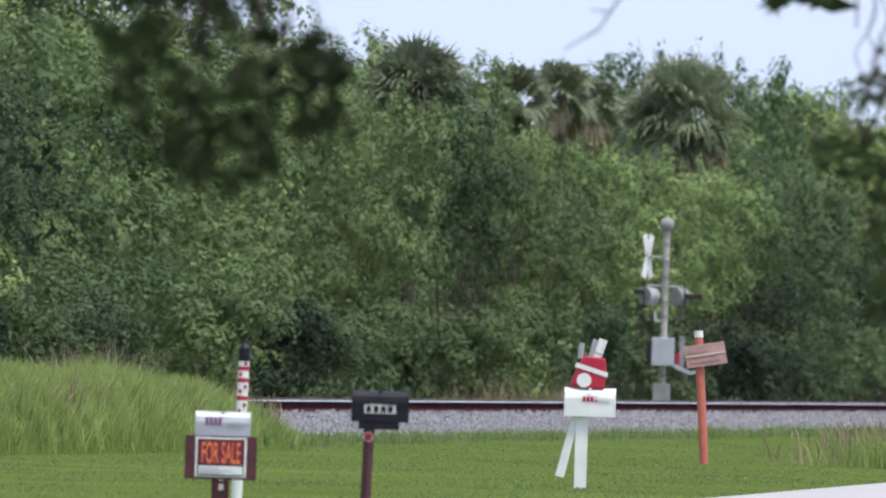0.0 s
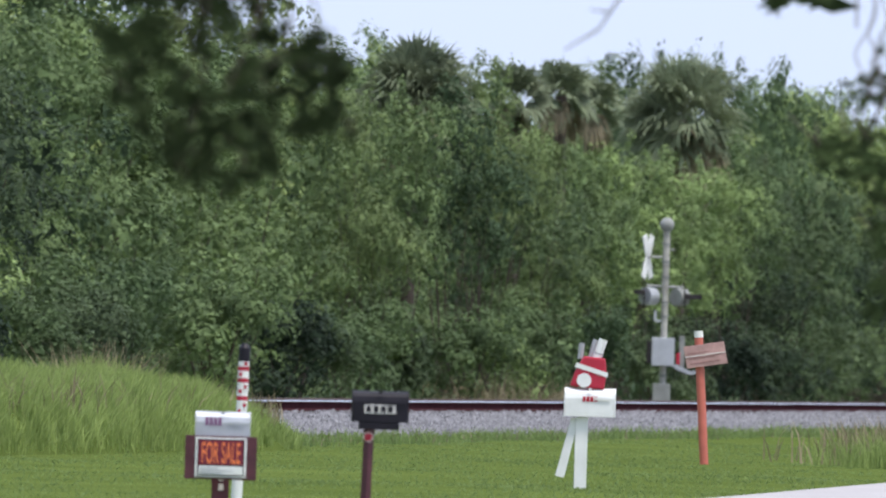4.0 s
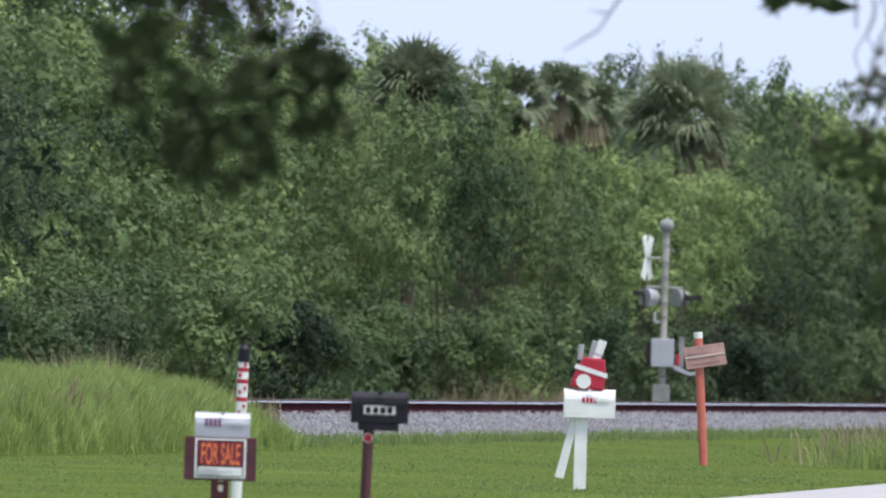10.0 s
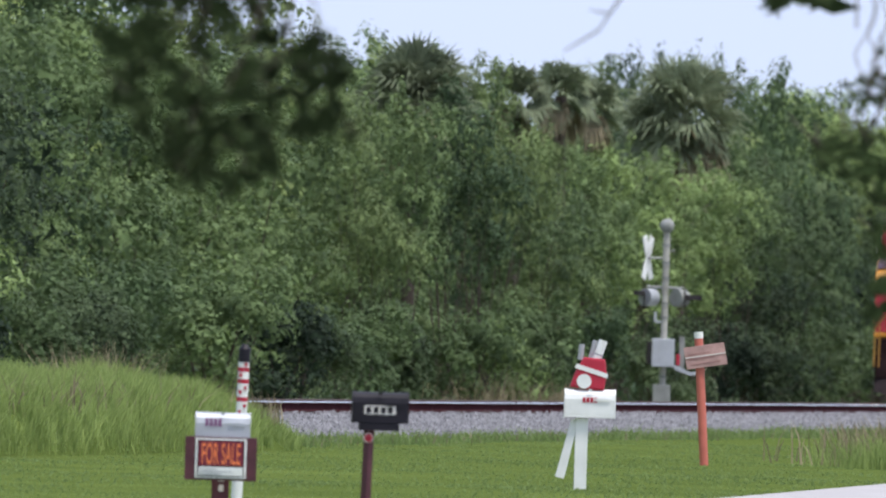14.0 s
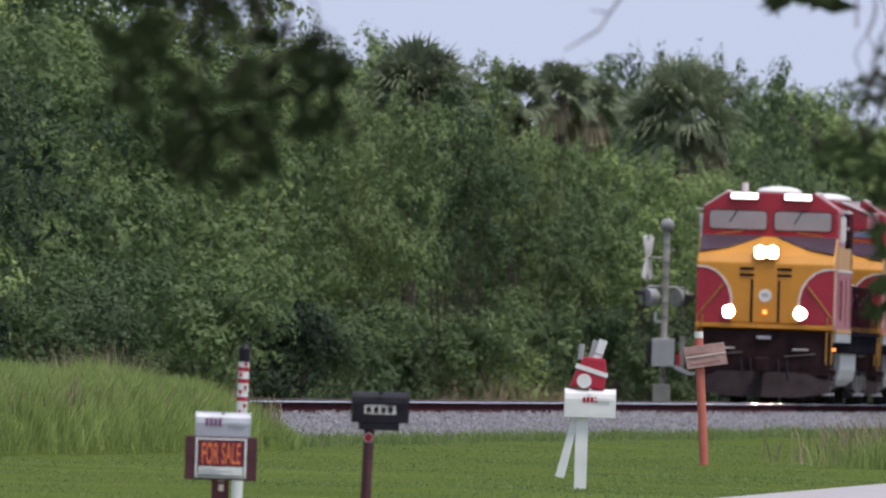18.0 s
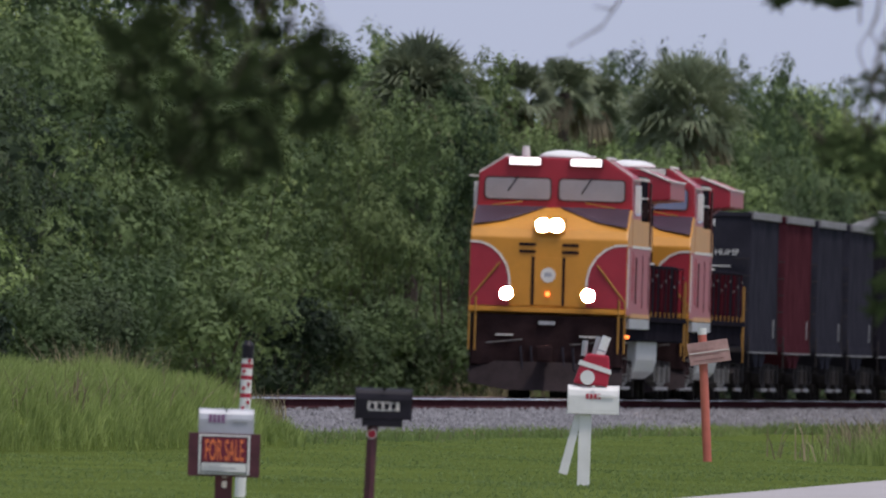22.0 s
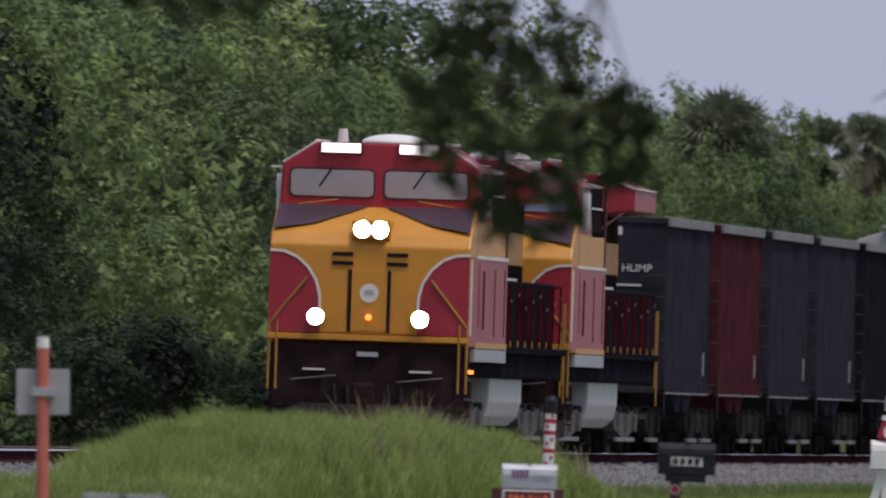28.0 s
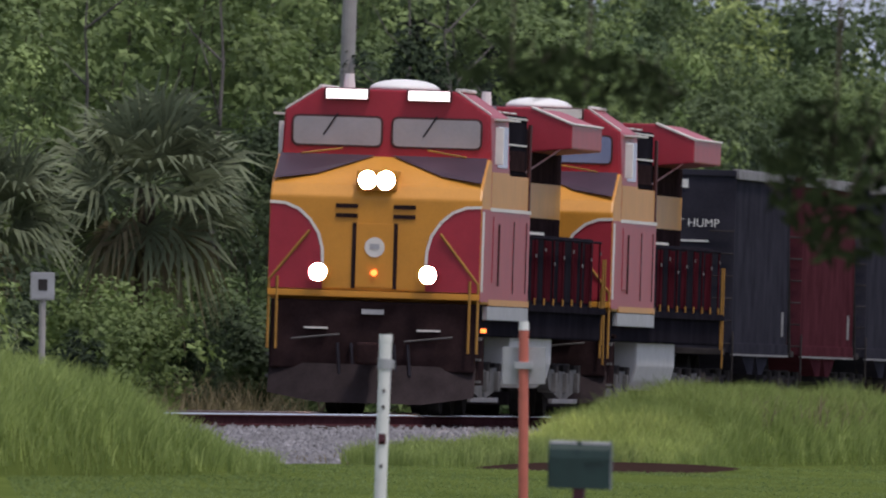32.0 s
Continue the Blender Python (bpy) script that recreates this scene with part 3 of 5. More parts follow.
def grasses():
    rng = random.Random(5)
    bank(rng, 4.0, 1.45, 351, 427, 20, 14, lambda y: 0.74 - 0.0036 * max(0.0, y - 382), 52000)
    bank(rng, 4.7, 1.5, 205, 294, 30, 30, lambda y: 1.06, 42000)
    bank(rng, 4.3, 0.9, 316, 356, 16, 10, lambda y: 0.12, 9000)
    vs, fs = [], []
    for j in range(25):
        for i in range(17):
            u, v = i / 8 - 1, j / 12 - 1
            w = max(0.0, 1 - u * u - v * v)
            vs.append((-7.0 + 1.5 * u + 0.9 * v, 338 + 17 * v, lie(-7.0, 338) + 0.10 * w ** 0.5 - 0.02))
    for j in range(24):
        for i in range(16):
            o = j * 17 + i
            fs.append((o, o + 1, o + 18, o + 17))
    # low dark reddish brown patch along the foot of the bank
    tagged(loose("dark_foot_patch", vs, fs, M_DARKPATCH, None, True), "dark reddish brown patch at the foot of the grass bank", "soil", kind="structure")
    vs, fs, spots = [], [], []
    while len(spots) < 11000:
        y = 430 + 270 * rng.random()
        u = rng.gauss(3.55, 0.5)
        k = noise.noise((u * 0.9, y * 0.12, 5))
        if u > 2.5 and k > -0.25:
            p = on_line(u, y)
            spots.append((p.x, p.y, -0.04, rng.uniform(0.35, 0.9) * (1 + 0.7 * k)))
    blades(rng, spots, 0.24, 0.010, 0.4, vs, fs)
    tagged(loose("toe_grass", vs, fs, M_BLADE), "rough green grass creeping onto the ballast", "grass", kind="stuff")
    vs, fs, spots = [], [], []
    for i in range(3000):
        spots.append((rng.gauss(6.45, 0.42), 421 + rng.uniform(-9, 9), -0.04, rng.uniform(0.5, 1.3)))
    blades(rng, spots, 0.42, 0.008, 0.32, vs, fs)
    tagged(loose("tall_grass", vs, fs, M_TALL), "tuft of taller green grass beside the lane", "grass", kind="stuff")
    vs, fs, spots = [], [], []
    for i in range(120000):
        y = 215 + 300 * rng.random()
        x = rng.uniform(-0.046, 0.017) * y
        lim = -36.2 + 0.0635 * y + 5.2
        if x < lim or ((x + 7.0 - 0.053 * (y - 338)) / 1.4) ** 2 + ((y - 338) / 16) ** 2 < 1:
            continue
        spots.append((x, y, lie(x, y) - 0.02, 0.9 + 0.35 * noise.noise((x * 0.6, y * 0.05, 9))))
    spots = [p for p in spots if p[0] < -11.9 + 0.0486 * p[1] + 0.1]
    blades(rng, spots, 0.045, 0.011, 0.5, vs, fs)
    tagged(loose("verge_grass", vs, fs, M_BLADE), "short rough green verge grass", "grass", kind="stuff")
    vs, fs, spots = [], [], []
    for cy, w in ((642, 16), (652, 12), (660, 10), (391, 10), (396, 6)):
        for i in range(700):
            p = on_line(-rng.uniform(4.2, 6.8), cy + rng.uniform(-w, w))
            spots.append((p.x, p.y, 0, rng.uniform(0.5, 1.2)))
    for i in range(1600):
        p = on_line(rng.gauss(3.35, 0.5), 320 + 360 * rng.random())
        spots.append((p.x, p.y, -0.04, rng.uniform(0.06, 0.22)))
    for i in range(800):
        spots.append((rng.gauss(6.5, 0.5), 425 + rng.uniform(-8, 8), 0, rng.uniform(0.4, 0.8)))
    for i in range(2600):
        y = rng.uniform(372, 424)
        p = on_line(4.0 + rng.uniform(-1.2, 1.2), y)
        spots.append((p.x, p.y, 0.45 - 0.004 * max(0.0, y - 382), rng.uniform(0.35, 0.72)))
    for i in range(900):
        spots.append((rng.gauss(-5.3, 0.35), 445 + rng.uniform(-5, 5), 0, rng.uniform(0.9, 1.6)))
    blades(rng, spots, 0.85, 0.012, 0.3, vs, fs)
    tagged(loose("dry_grass", vs, fs, M_DRY), "dry tan weeds at the foot of the thicket", "weeds", kind="stuff")


def near_tree(seed, far, sprays, twigs, vines, label):
    """A broadleaf tree whose low boughs hang into the view, far times as distant as 120 metres."""
    rng = random.Random(seed)
    root = thing("broadleaf_tree", pose(0, 0, 1.4) @ Matrix.Diagonal((far, far, far, 1)) @ pose(0, 0, -1.4), label, "tree", "trees near the lane")
    bm = rod((4.6, 120, -0.05), (4.3, 120, 3.2), 0.34, 14, 0.26)
    rod((4.3, 120, 3.1), (3.4, 121, 7.5), 0.26, 12, 0.12, bm)
    part("trunk", bm, M_BARK, root)
    bm = rod((4.3, 120, 3.0), (1.2, 120, 4.1), 0.15, 10, 0.09)
    rod((1.2, 120, 4.1), (-4.2, 120, 4.3), 0.09, 8, 0.03, bm)
    part("bough", bm, M_BARK, root)
    bm = bmesh.new()
    vs, fs = [], []

    def spray(cx, cz, rx, rz, count, size, dep=0.35):
        for i in range(count):
            while True:
                u, v = rng.uniform(-1, 1), rng.uniform(-1, 1)
                if u * u + v * v < 1 and noise.noise((u * 2.2 + cx, v * 2.2 + cz, 4)) > -0.2:
                    break
            p = Vector((cx + rx * u, 120 + rng.gauss(0, dep), cz + rz * v))
            t = Vector((rng.gauss(0, 1.0), rng.gauss(0, 0.3), rng.gauss(-0.35, 0.7))).normalized()
            n = Vector((rng.gauss(0, 0.5), -1, rng.gauss(0.3, 0.5)))
            n = (n - t * n.dot(t)).normalized()
            leaf(vs, fs, p, n, t, size * rng.uniform(0.7, 1.25), 0.32)
            if i % 9 == 0:
                rod(p, p + Vector((rng.gauss(0, 0.06), rng.gauss(0, 0.05), rng.uniform(0.06, 0.16))), 0.003, 4, 0.004, bm)
    for sp in sprays:
        spray(*sp)
    tagged(part("twig_growth", bm, M_BARK, root), kind="stuff")
    for k in range(vines):
        cu = bpy.data.curves.new("hanging_vine", "CURVE")
        cu.dimensions, cu.bevel_depth, cu.bevel_resolution = "3D", 0.0035, 1
        sp = cu.splines.new("POLY")
        x, z, bend = 1.70 + 0.03 * k, 3.1, rng.uniform(0, 6)
        sp.points.add(19)
        for i in range(20):
            x += 0.018 * math.sin(bend + i * 0.7) + rng.gauss(0, 0.006)
            z -= 0.035
            sp.points[i].co = (x, 119.7 + 0.02 * k, z, 1)
        cu.materials.append(M_BARK)
        vine = new("hanging_vine", cu)
        vine.parent = root
    for a, b, r in twigs:
        part("twig", rod(a, b, r, 6, r * 0.5), M_BARK, root)
    for i in range(2200):
        p = Vector((rng.gauss(3.4, 1.7), rng.gauss(121, 2.0), rng.gauss(6.2, 1.0)))
        if p.z > 4.4:
            t = Vector((rng.gauss(0, 1), rng.gauss(0, 1), rng.gauss(-0.3, 0.6))).normalized()
            leaf(vs, fs, p, Vector((rng.gauss(0, 0.5), rng.gauss(0, 0.5), 1)).normalized(), t, 0.09, 0.4)
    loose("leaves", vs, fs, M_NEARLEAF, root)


LEFT_SPRAYS = ((-1.18, 2.72, 0.30, 0.20, 80, 0.080), (-0.68, 2.50, 0.24, 0.22, 76, 0.080), (-1.14, 2.42, 0.30, 0.15, 56, 0.080), (-0.95, 2.20, 0.24, 0.16, 58, 0.080),
               (-0.78, 2.92, 0.10, 0.16, 14, 0.070), (-0.52, 2.30, 0.14, 0.06, 12, 0.070), (-1.2, 2.95, 0.16, 0.12, 16, 0.080), (-0.95, 2.88, 0.12, 0.10, 9, 0.07),
               (-2.55, 3.14, 0.5, 0.15, 76, 0.085), (-2.2, 3.02, 0.3, 0.08, 26, 0.08), (-3.0, 3.2, 0.4, 0.15, 50, 0.085))
RIGHT_SPRAYS = ((1.48, 2.935, 0.20, 0.04, 13, 0.10), (0.97, 2.95, 0.04, 0.04, 3, 0.07), (1.2, 2.945, 0.03, 0.03, 2, 0.07), (1.74, 2.54, 0.12, 0.07, 16, 0.055), (1.70, 2.28, 0.20, 0.11, 46, 0.065),
                (1.86, 2.02, 0.14, 0.22, 56, 0.065), (1.82, 2.62, 0.12, 0.3, 22, 0.042), (1.82, 1.68, 0.10, 0.10, 18, 0.065))
LEFT_TWIGS = (((-0.62, 120, 4.2), (-0.68, 120, 2.6), 0.012), ((-0.68, 120, 3.1), (-0.95, 120, 2.4), 0.01), ((-1.0, 120, 4.25), (-1.02, 120, 2.5), 0.012),
              ((-0.70, 120, 3.2), (-0.56, 120, 2.78), 0.007), ((-0.56, 120, 2.78), (-0.62, 120, 2.55), 0.006),
              ((-2.5, 120, 4.25), (-2.55, 120, 3.0), 0.012), ((-3.0, 120, 4.25), (-3.0, 120, 3.1), 0.012))
RIGHT_TWIGS = (((0.74, 120, 4.1), (0.70, 120, 2.92), 0.007), ((0.70, 120, 2.92), (0.60, 120, 2.76), 0.006), ((0.60, 120, 2.76), (0.46, 120, 2.67), 0.005), ((0.64, 120, 2.83), (0.56, 120, 2.84), 0.004),
               ((1.62, 120, 4.0), (1.66, 120, 2.8), 0.008), ((2.1, 120, 3.8), (1.85, 120, 2.3), 0.01), ((1.98, 120, 3.0), (1.95, 120, 1.6), 0.008))


# ---------------------------------------------------------------- train
RAIL_TOP = 0.562


def sheet(points, y, thick=0.008, bm=None):
    """A thin plate with the outline (x, z), standing across the train in front of y."""
    return prism(points, y - thick, y, "y", bm)


def rounded(x0, x1, z0, z1, r):
    """Outline of an upright pane with rounded corners."""
    pts = []
    for cx, cz, a0 in ((x1 - r, z1 - r, 0), (x0 + r, z1 - r, 90), (x0 + r, z0 + r, 180), (x1 - r, z0 + r, 270)):
        pts += [(cx + r * math.cos(radians(a0 + 30 * i)), cz + r * math.sin(radians(a0 + 30 * i))) for i in range(4)]
    return pts


def band(points, width, y, thick=0.012):
    """A painted stripe that follows a line of (x, z) points."""
    bm = bmesh.new()
    for (x0, z0), (x1, z1) in zip(points, points[1:]):
        d = Vector((x1 - x0, z1 - z0)).normalized() * 0.01
        n = Vector((-d.y, d.x)).normalized() * width / 2
        sheet([(x0 - d.x - n.x, z0 - d.y - n.y), (x1 + d.x - n.x, z1 + d.y - n.y), (x1 + d.x + n.x, z1 + d.y + n.y), (x0 - d.x + n.x, z0 - d.y + n.y)], y, thick, bm)
    return bm


def bogie(root, y, axles, gap, frame_mat):
    bogie_part = part("bogie", prism([(y - gap * (axles - 1) / 2 - 0.75, 0.62), (y - gap * (axles - 1) / 2 - 0.55, 0.80), (y + gap * (axles - 1) / 2 + 0.55, 0.80), (y + gap * (axles - 1) / 2 + 0.75, 0.62),
                                     (y + gap * (axles - 1) / 2 + 0.5, 0.42), (y + 0.5, 0.36), (y - 0.5, 0.36), (y - gap * (axles - 1) / 2 - 0.5, 0.42)], -1.15, 1.15, "x"), M_TRUCK, root)
    for sx in (-1, 1):
        part("sideframe", prism([(y - gap * (axles - 1) / 2 - 0.8, 0.58), (y - gap * (axles - 1) / 2 - 0.5, 0.72), (y - 0.4, 0.68), (y + 0.4, 0.68), (y + gap * (axles - 1) / 2 + 0.5, 0.72), (y + gap * (axles - 1) / 2 + 0.8, 0.58),
                                 (y + gap * (axles - 1) / 2 + 0.6, 0.42), (y + 0.5, 0.26), (y - 0.5, 0.26), (y - gap * (axles - 1) / 2 - 0.6, 0.42)], sx * 1.18 - 0.09, sx * 1.18 + 0.09, "x"), frame_mat, bogie_part)
        part("brake_rigging", box(sx * 1.27 - 0.03, sx * 1.27 + 0.03, y - gap * (axles - 1) / 2 - 0.3, y + gap * (axles - 1) / 2 + 0.3, 0.20, 0.27, 0.008), M_CHORD, bogie_part, "dusty pale brake rod")
        for i in range(axles):
            yy = y + gap * (i - (axles - 1) / 2)
            w = rod((sx * 0.70, yy, 0.5), (sx * 0.83, yy, 0.5), 0.5, 24)
            rod((sx * 0.66, yy, 0.5), (sx * 0.70, yy, 0.5), 0.53, 24, None, w)
            part("wheel", w, M_TRUCK, bogie_part)
            part("axle_box", box(sx * 1.2 - 0.14, sx * 1.2 + 0.14, yy - 0.16, yy + 0.16, 0.36, 0.66, 0.02), frame_mat, bogie_part)
            bm = rod((sx * 1.24, yy + 0.35, 0.5), (sx * 1.24, yy + 0.35, 0.78), 0.09, 8)
            part("spring", bm, M_TRUCK, bogie_part)


def locomotive(lit):
    root = thing("locomotive", TRACK, "red and yellow diesel freight locomotive" + (" with glowing headlights" if lit else " coupled behind another"), "locomotive", "train")
    W = 1.54
    # pilot, plough, sill
    part("underframe", box(-1.46, 1.46, 0.35, 21.9, 1.16, 1.62, 0.03), M_CARBLACK, root)
    pilot = part("pilot", prism([(-W + 0.05, 0.62), (-W + 0.05, 1.62), (W - 0.05, 1.62), (W - 0.05, 0.62)], 0.06, 0.34, "y", bevel=0.03), M_BROWN, root)
    plough = bmesh.new()
    pts = [(-1.50, 0.10), (-0.75, -0.14), (0, -0.30), (0.75, -0.14), (1.50, 0.10)]
    rows = []
    for x, y in pts:
        z = 0.14 if abs(x) < 1.4 else 0.26
        rows.append([plough.verts.new(p) for p in ((x, y - 0.14, z), (x, y + 0.12, 0.70), (x, y + 0.18, 0.70), (x, y - 0.08, z))])
    for p, q in zip(rows, rows[1:]):
        for i in range(4):
            plough.faces.new((p[i], q[i], q[(i + 1) % 4], p[(i + 1) % 4]))
    bmesh.ops.recalc_face_normals(plough, faces=plough.faces)
    part("snow_plough", plough, material("plough_grey", (0.034, 0.026, 0.028), 0.8, 0.0, 0.3, 3, 30, 0.1, gloss=0.05), root)
    cp = rod((0, -0.55, 0.86), (0, 0.2, 0.86), 0.11, 10)
    box(-0.16, 0.16, -0.72, -0.42, 0.70, 1.02, 0.04, cp)
    part("coupler", cp, M_BROWN, root)
    for x in (-0.5, -0.3, 0.32, 0.52):
        part("air_hose", rod((x, 0.02, 1.0), (x + 0.06, -0.14, 0.55), 0.025, 8), M_BLACK, root)
    for x in (-0.82, 0.82):
        part("uncoupling_lever", rod((x - 0.35, -0.03, 1.05), (x + 0.35, -0.03, 1.13), 0.012, 6), M_TRUCKGREY, root)
        part("pilot_step", box(x - 0.17, x + 0.17, -0.02, 0.06, 1.20, 1.228), M_CREAM, root)
    part("road_number_plate", box(-0.16, 0.16, -0.01, 0.06, 1.43, 1.50), M_GREY, root, "small pale plate on the pilot")
    part("sill_stripe", box(-W, W, -0.012, 0.4, 1.67, 1.76, 0.01), M_YELLOW, root, "yellow front sill stripe")
    # nose
    nose = part("nose", prism([(0.02, 1.77), (0.02, 3.12), (0.16, 3.30), (1.05, 3.72), (1.45, 3.72), (1.45, 1.62), (0.4, 1.62), (0.4, 1.77)], -W, W, "x", bevel=0.035), M_YELLOW, root, "yellow short hood")
    for sx in (-1, 1):
        curve = [(sx * (W - 0.01), 3.02), (sx * 1.32, 3.01), (sx * 1.12, 2.93), (sx * 0.95, 2.78), (sx * 0.82, 2.58), (sx * 0.76, 2.36), (sx * 0.75, 2.10)]
        part("red_panel", sheet(curve + [(sx * 0.75, 1.78), (sx * (W - 0.01), 1.78)], 0.018, 0.006), M_RED, nose, "red corner panel")
        part("white_stripe", band(curve, 0.042, 0.012), M_CREAM, nose, "curved white stripe")
        part("louvre", box(sx * 0.42 - 0.16, sx * 0.42 + 0.16, 0.0, 0.03, 2.96, 3.02), M_BROWN, nose)
        part("louvre", box(sx * 0.42 - 0.16, sx * 0.42 + 0.16, 0.0, 0.03, 2.82, 2.88), M_BROWN, nose)
        part("door_seam", box(sx * 0.30 - 0.03, sx * 0.30 + 0.03, 0.004, 0.03, 1.80, 2.75), M_BROWN, nose)
        part("corner_stripe", box(sx * W - 0.008, sx * W + 0.010, 0.10, 0.42, 1.80, 2.96), M_CREAM, nose)
        part("nose_side_red", box(sx * W - 0.006, sx * W + 0.006, 0.06, 1.44, 1.66, 3.0), M_RED, nose)
    part("nose_door", box(-0.27, 0.27, 0.005, 0.03, 1.82, 2.74, 0.004), M_YELLOW, nose)
    bm = rod((0, 0.03, 2.40), (0, -0.005, 2.40), 0.145, 24)
    badge = part("badge", bm, M_CREAM, nose, "round pale badge")
    part("badge_centre", box(-0.07, 0.07, -0.012, 0.0, 2.37, 2.45, 0.002), M_GREY, badge)
    part("marker_lamp", rod((0, 0.03, 2.03), (0, -0.03, 2.03), 0.045, 12), M_AMBER, nose, "small glowing amber lamp")
    # dark panel below the windscreen, with the yellow peak rising through it
    for sx in (-1, 1):
        bm = bmesh.new()
        a = [bm.verts.new(p) for p in ((sx * (W - 0.03), 0.155, 3.36), (sx * (W - 0.03), 1.03, 3.735), (sx * 0.12, 1.03, 3.735), (sx * 0.9, 0.42, 3.45))]
        f = bm.faces.new(a)
        f.normal_update()
        if f.normal.z < 0:
            f.normal_flip()
        bmesh.ops.solidify(bm, geom=[f], thickness=-0.006)
        part("dark_panel", bm, M_NAVY, nose, "dark purplish panel below the windscreen")
        part("wiper_arm", rod((sx * 1.2, 1.0, 3.74), (sx * 0.62, 1.2, 3.83), 0.014, 6), M_HANDRAIL, nose)
    # headlight
    hl = part("headlight", box(-0.30, 0.30, 0.05, 0.6, 3.22, 3.52, 0.04), M_YELLOW, root, "twin headlight housing")
    for x in (-0.135, 0.135):
        part("rim", ring((x, 0.10, 3.37), (x, -0.05, 3.37), 0.142, 0.128), M_BROWN, hl)
        part("lens", rod((x, 0.06, 3.37), (x, 0.018, 3.37), 0.126, 20), M_LAMP if lit else M_GLASS, hl)
    for x in (-0.80, 0.80):
        dl = part("ditch_light", ring((x, 0.03, 2.02), (x, -0.19, 2.02), 0.138, 0.122), M_BROWN, root)
        part("lens", rod((x, -0.10, 2.02), (x, -0.132, 2.02), 0.12, 18), M_DITCH if lit else M_GLASS, dl)
    # cab
    prof = [(-W, 1.62), (-W, 3.55), (-1.50, 4.36), (-0.98, 4.70), (0.98, 4.70), (1.50, 4.36), (W, 3.55), (W, 1.62)]
    cab = part("cab", prism(prof, 1.44, 4.35, "y", bevel=0.03), M_RED, root, "red operator cab")
    front = 1.44
    part("cab_face", sheet([(-1.50, 3.70), (-1.46, 4.34), (-0.96, 4.66), (0.96, 4.66), (1.46, 4.34), (1.50, 3.70)], front, 0.03), M_RED, cab)
    for x0, x1 in ((-1.36, -0.09), (0.09, 1.36)):
        part("windscreen_gasket", sheet(rounded(x0 - 0.03, x1 + 0.03, 3.85, 4.31, 0.09), front - 0.045, 0.012), M_DARKRED, cab)
        g = part("windscreen", sheet(rounded(x0, x1, 3.88, 4.28, 0.07), front - 0.056, 0.012), M_GLASS if lit else M_GLASSBLUE, cab, "windscreen pane with sky reflection painted in pale grey" if lit else "bluish windscreen pane")
        part("wiper", rod(((x0 + x1) / 2, front - 0.08, 4.33), ((x0 + x1) / 2 - 0.2, front - 0.07, 4.02), 0.012, 6), M_BLACK, g)
    for x0, x1 in ((-0.90, -0.30), (0.30, 0.90)):
        nb = part("number_board", box(x0 - 0.03, x1 + 0.03, front - 0.10, front + 0.1, 4.53, 4.71, 0.02), M_DARKRED, cab)
        part("glass", box(x0, x1, front - 0.112, front - 0.09, 4.55, 4.69, 0.004), M_BOARD if lit else M_CREAM, nb, "glowing white number board")
    part("horn", rod((-0.62, 1.9, 4.70), (-0.62, 1.9, 4.92), 0.09, 10, 0.07), M_WHITE, cab, "white antenna housing")
    dome = bmesh.new()
    bmesh.ops.create_uvsphere(dome, u_segments=20, v_segments=10, radius=1.0)
    for v in dome.verts:
        v.co = Vector((0.1 + v.co.x * 0.52, 2.9 + v.co.y * 0.75, 4.72 + max(v.co.z, -0.1) * 0.15))
    part("air_conditioner", dome, M_WHITE, cab, "white rooftop air conditioner", True)
    for sx in (-1, 1):
        part("roof_edge_stripe", rod((sx * 1.0, 1.5, 4.72), (sx * 1.0, 4.3, 4.72), 0.03, 6), M_CREAM, cab)
        part("roof_slope_stripe", rod((sx * 1.5, 1.46, 4.38), (sx * 0.98, 1.46, 4.72), 0.014, 6), M_CREAM, cab)
        part("sunshade", box(sx * 1.5 - 0.02, sx * 1.5 + 0.22 * sx if sx > 0 else sx * 1.5 + 0.02, 2.0, 3.9, 4.30, 4.33) if sx > 0 else box(-1.72, -1.48, 2.0, 3.9, 4.30, 4.33), M_CREAM, cab)
        win = part("side_window", box(sx * 1.535 - 0.01, sx * 1.535 + 0.012, 2.3, 3.9, 3.62, 4.22, 0.004), M_GLASS, cab)
        part("mirror", box(sx * 1.58 - 0.02, sx * 1.58 + 0.10, 1.62, 1.70, 3.66, 4.20, 0.01), M_WHITE, cab, "white side mirror")
        part("cab_side_yellow", box(sx * W - 0.005, sx * W + 0.005, 1.48, 4.33, 3.03, 3.55), M_YELLOW, cab)
        part("side_stripe", box(sx * W - 0.008, sx * W + 0.008, 1.4, 8.05, 2.98, 3.03), M_CREAM, cab)
        part("side_door", box(sx * W - 0.004, sx * W + 0.012, 1.9, 2.5, 1.95, 2.9), M_RED, cab)
        part("grab_iron", rod((sx * 1.57, 2.62, 1.9), (sx * 1.57, 2.62, 2.8), 0.018, 6), M_DARKRED, cab)
    # equipment cabinet behind the cab
    cabinet = part("equipment_cabinet", box(-W + 0.01, W - 0.01, 4.36, 8.1, 1.63, 2.98, 0.02), M_RED, root, "red equipment cabinet")
    part("cabinet_yellow_band", box(-1.50, 1.50, 4.37, 8.1, 2.99, 3.52, 0.01), M_YELLOW, cabinet)
    part("cabinet_upper", box(-1.45, 1.45, 4.38, 8.0, 3.53, 4.42, 0.03), M_CARBLACK, cabinet, "black upper equipment bay")
    part("upper_grille", box(-1.47, 1.47, 5.0, 7.6, 3.6, 3.9), M_BROWN, cabinet)
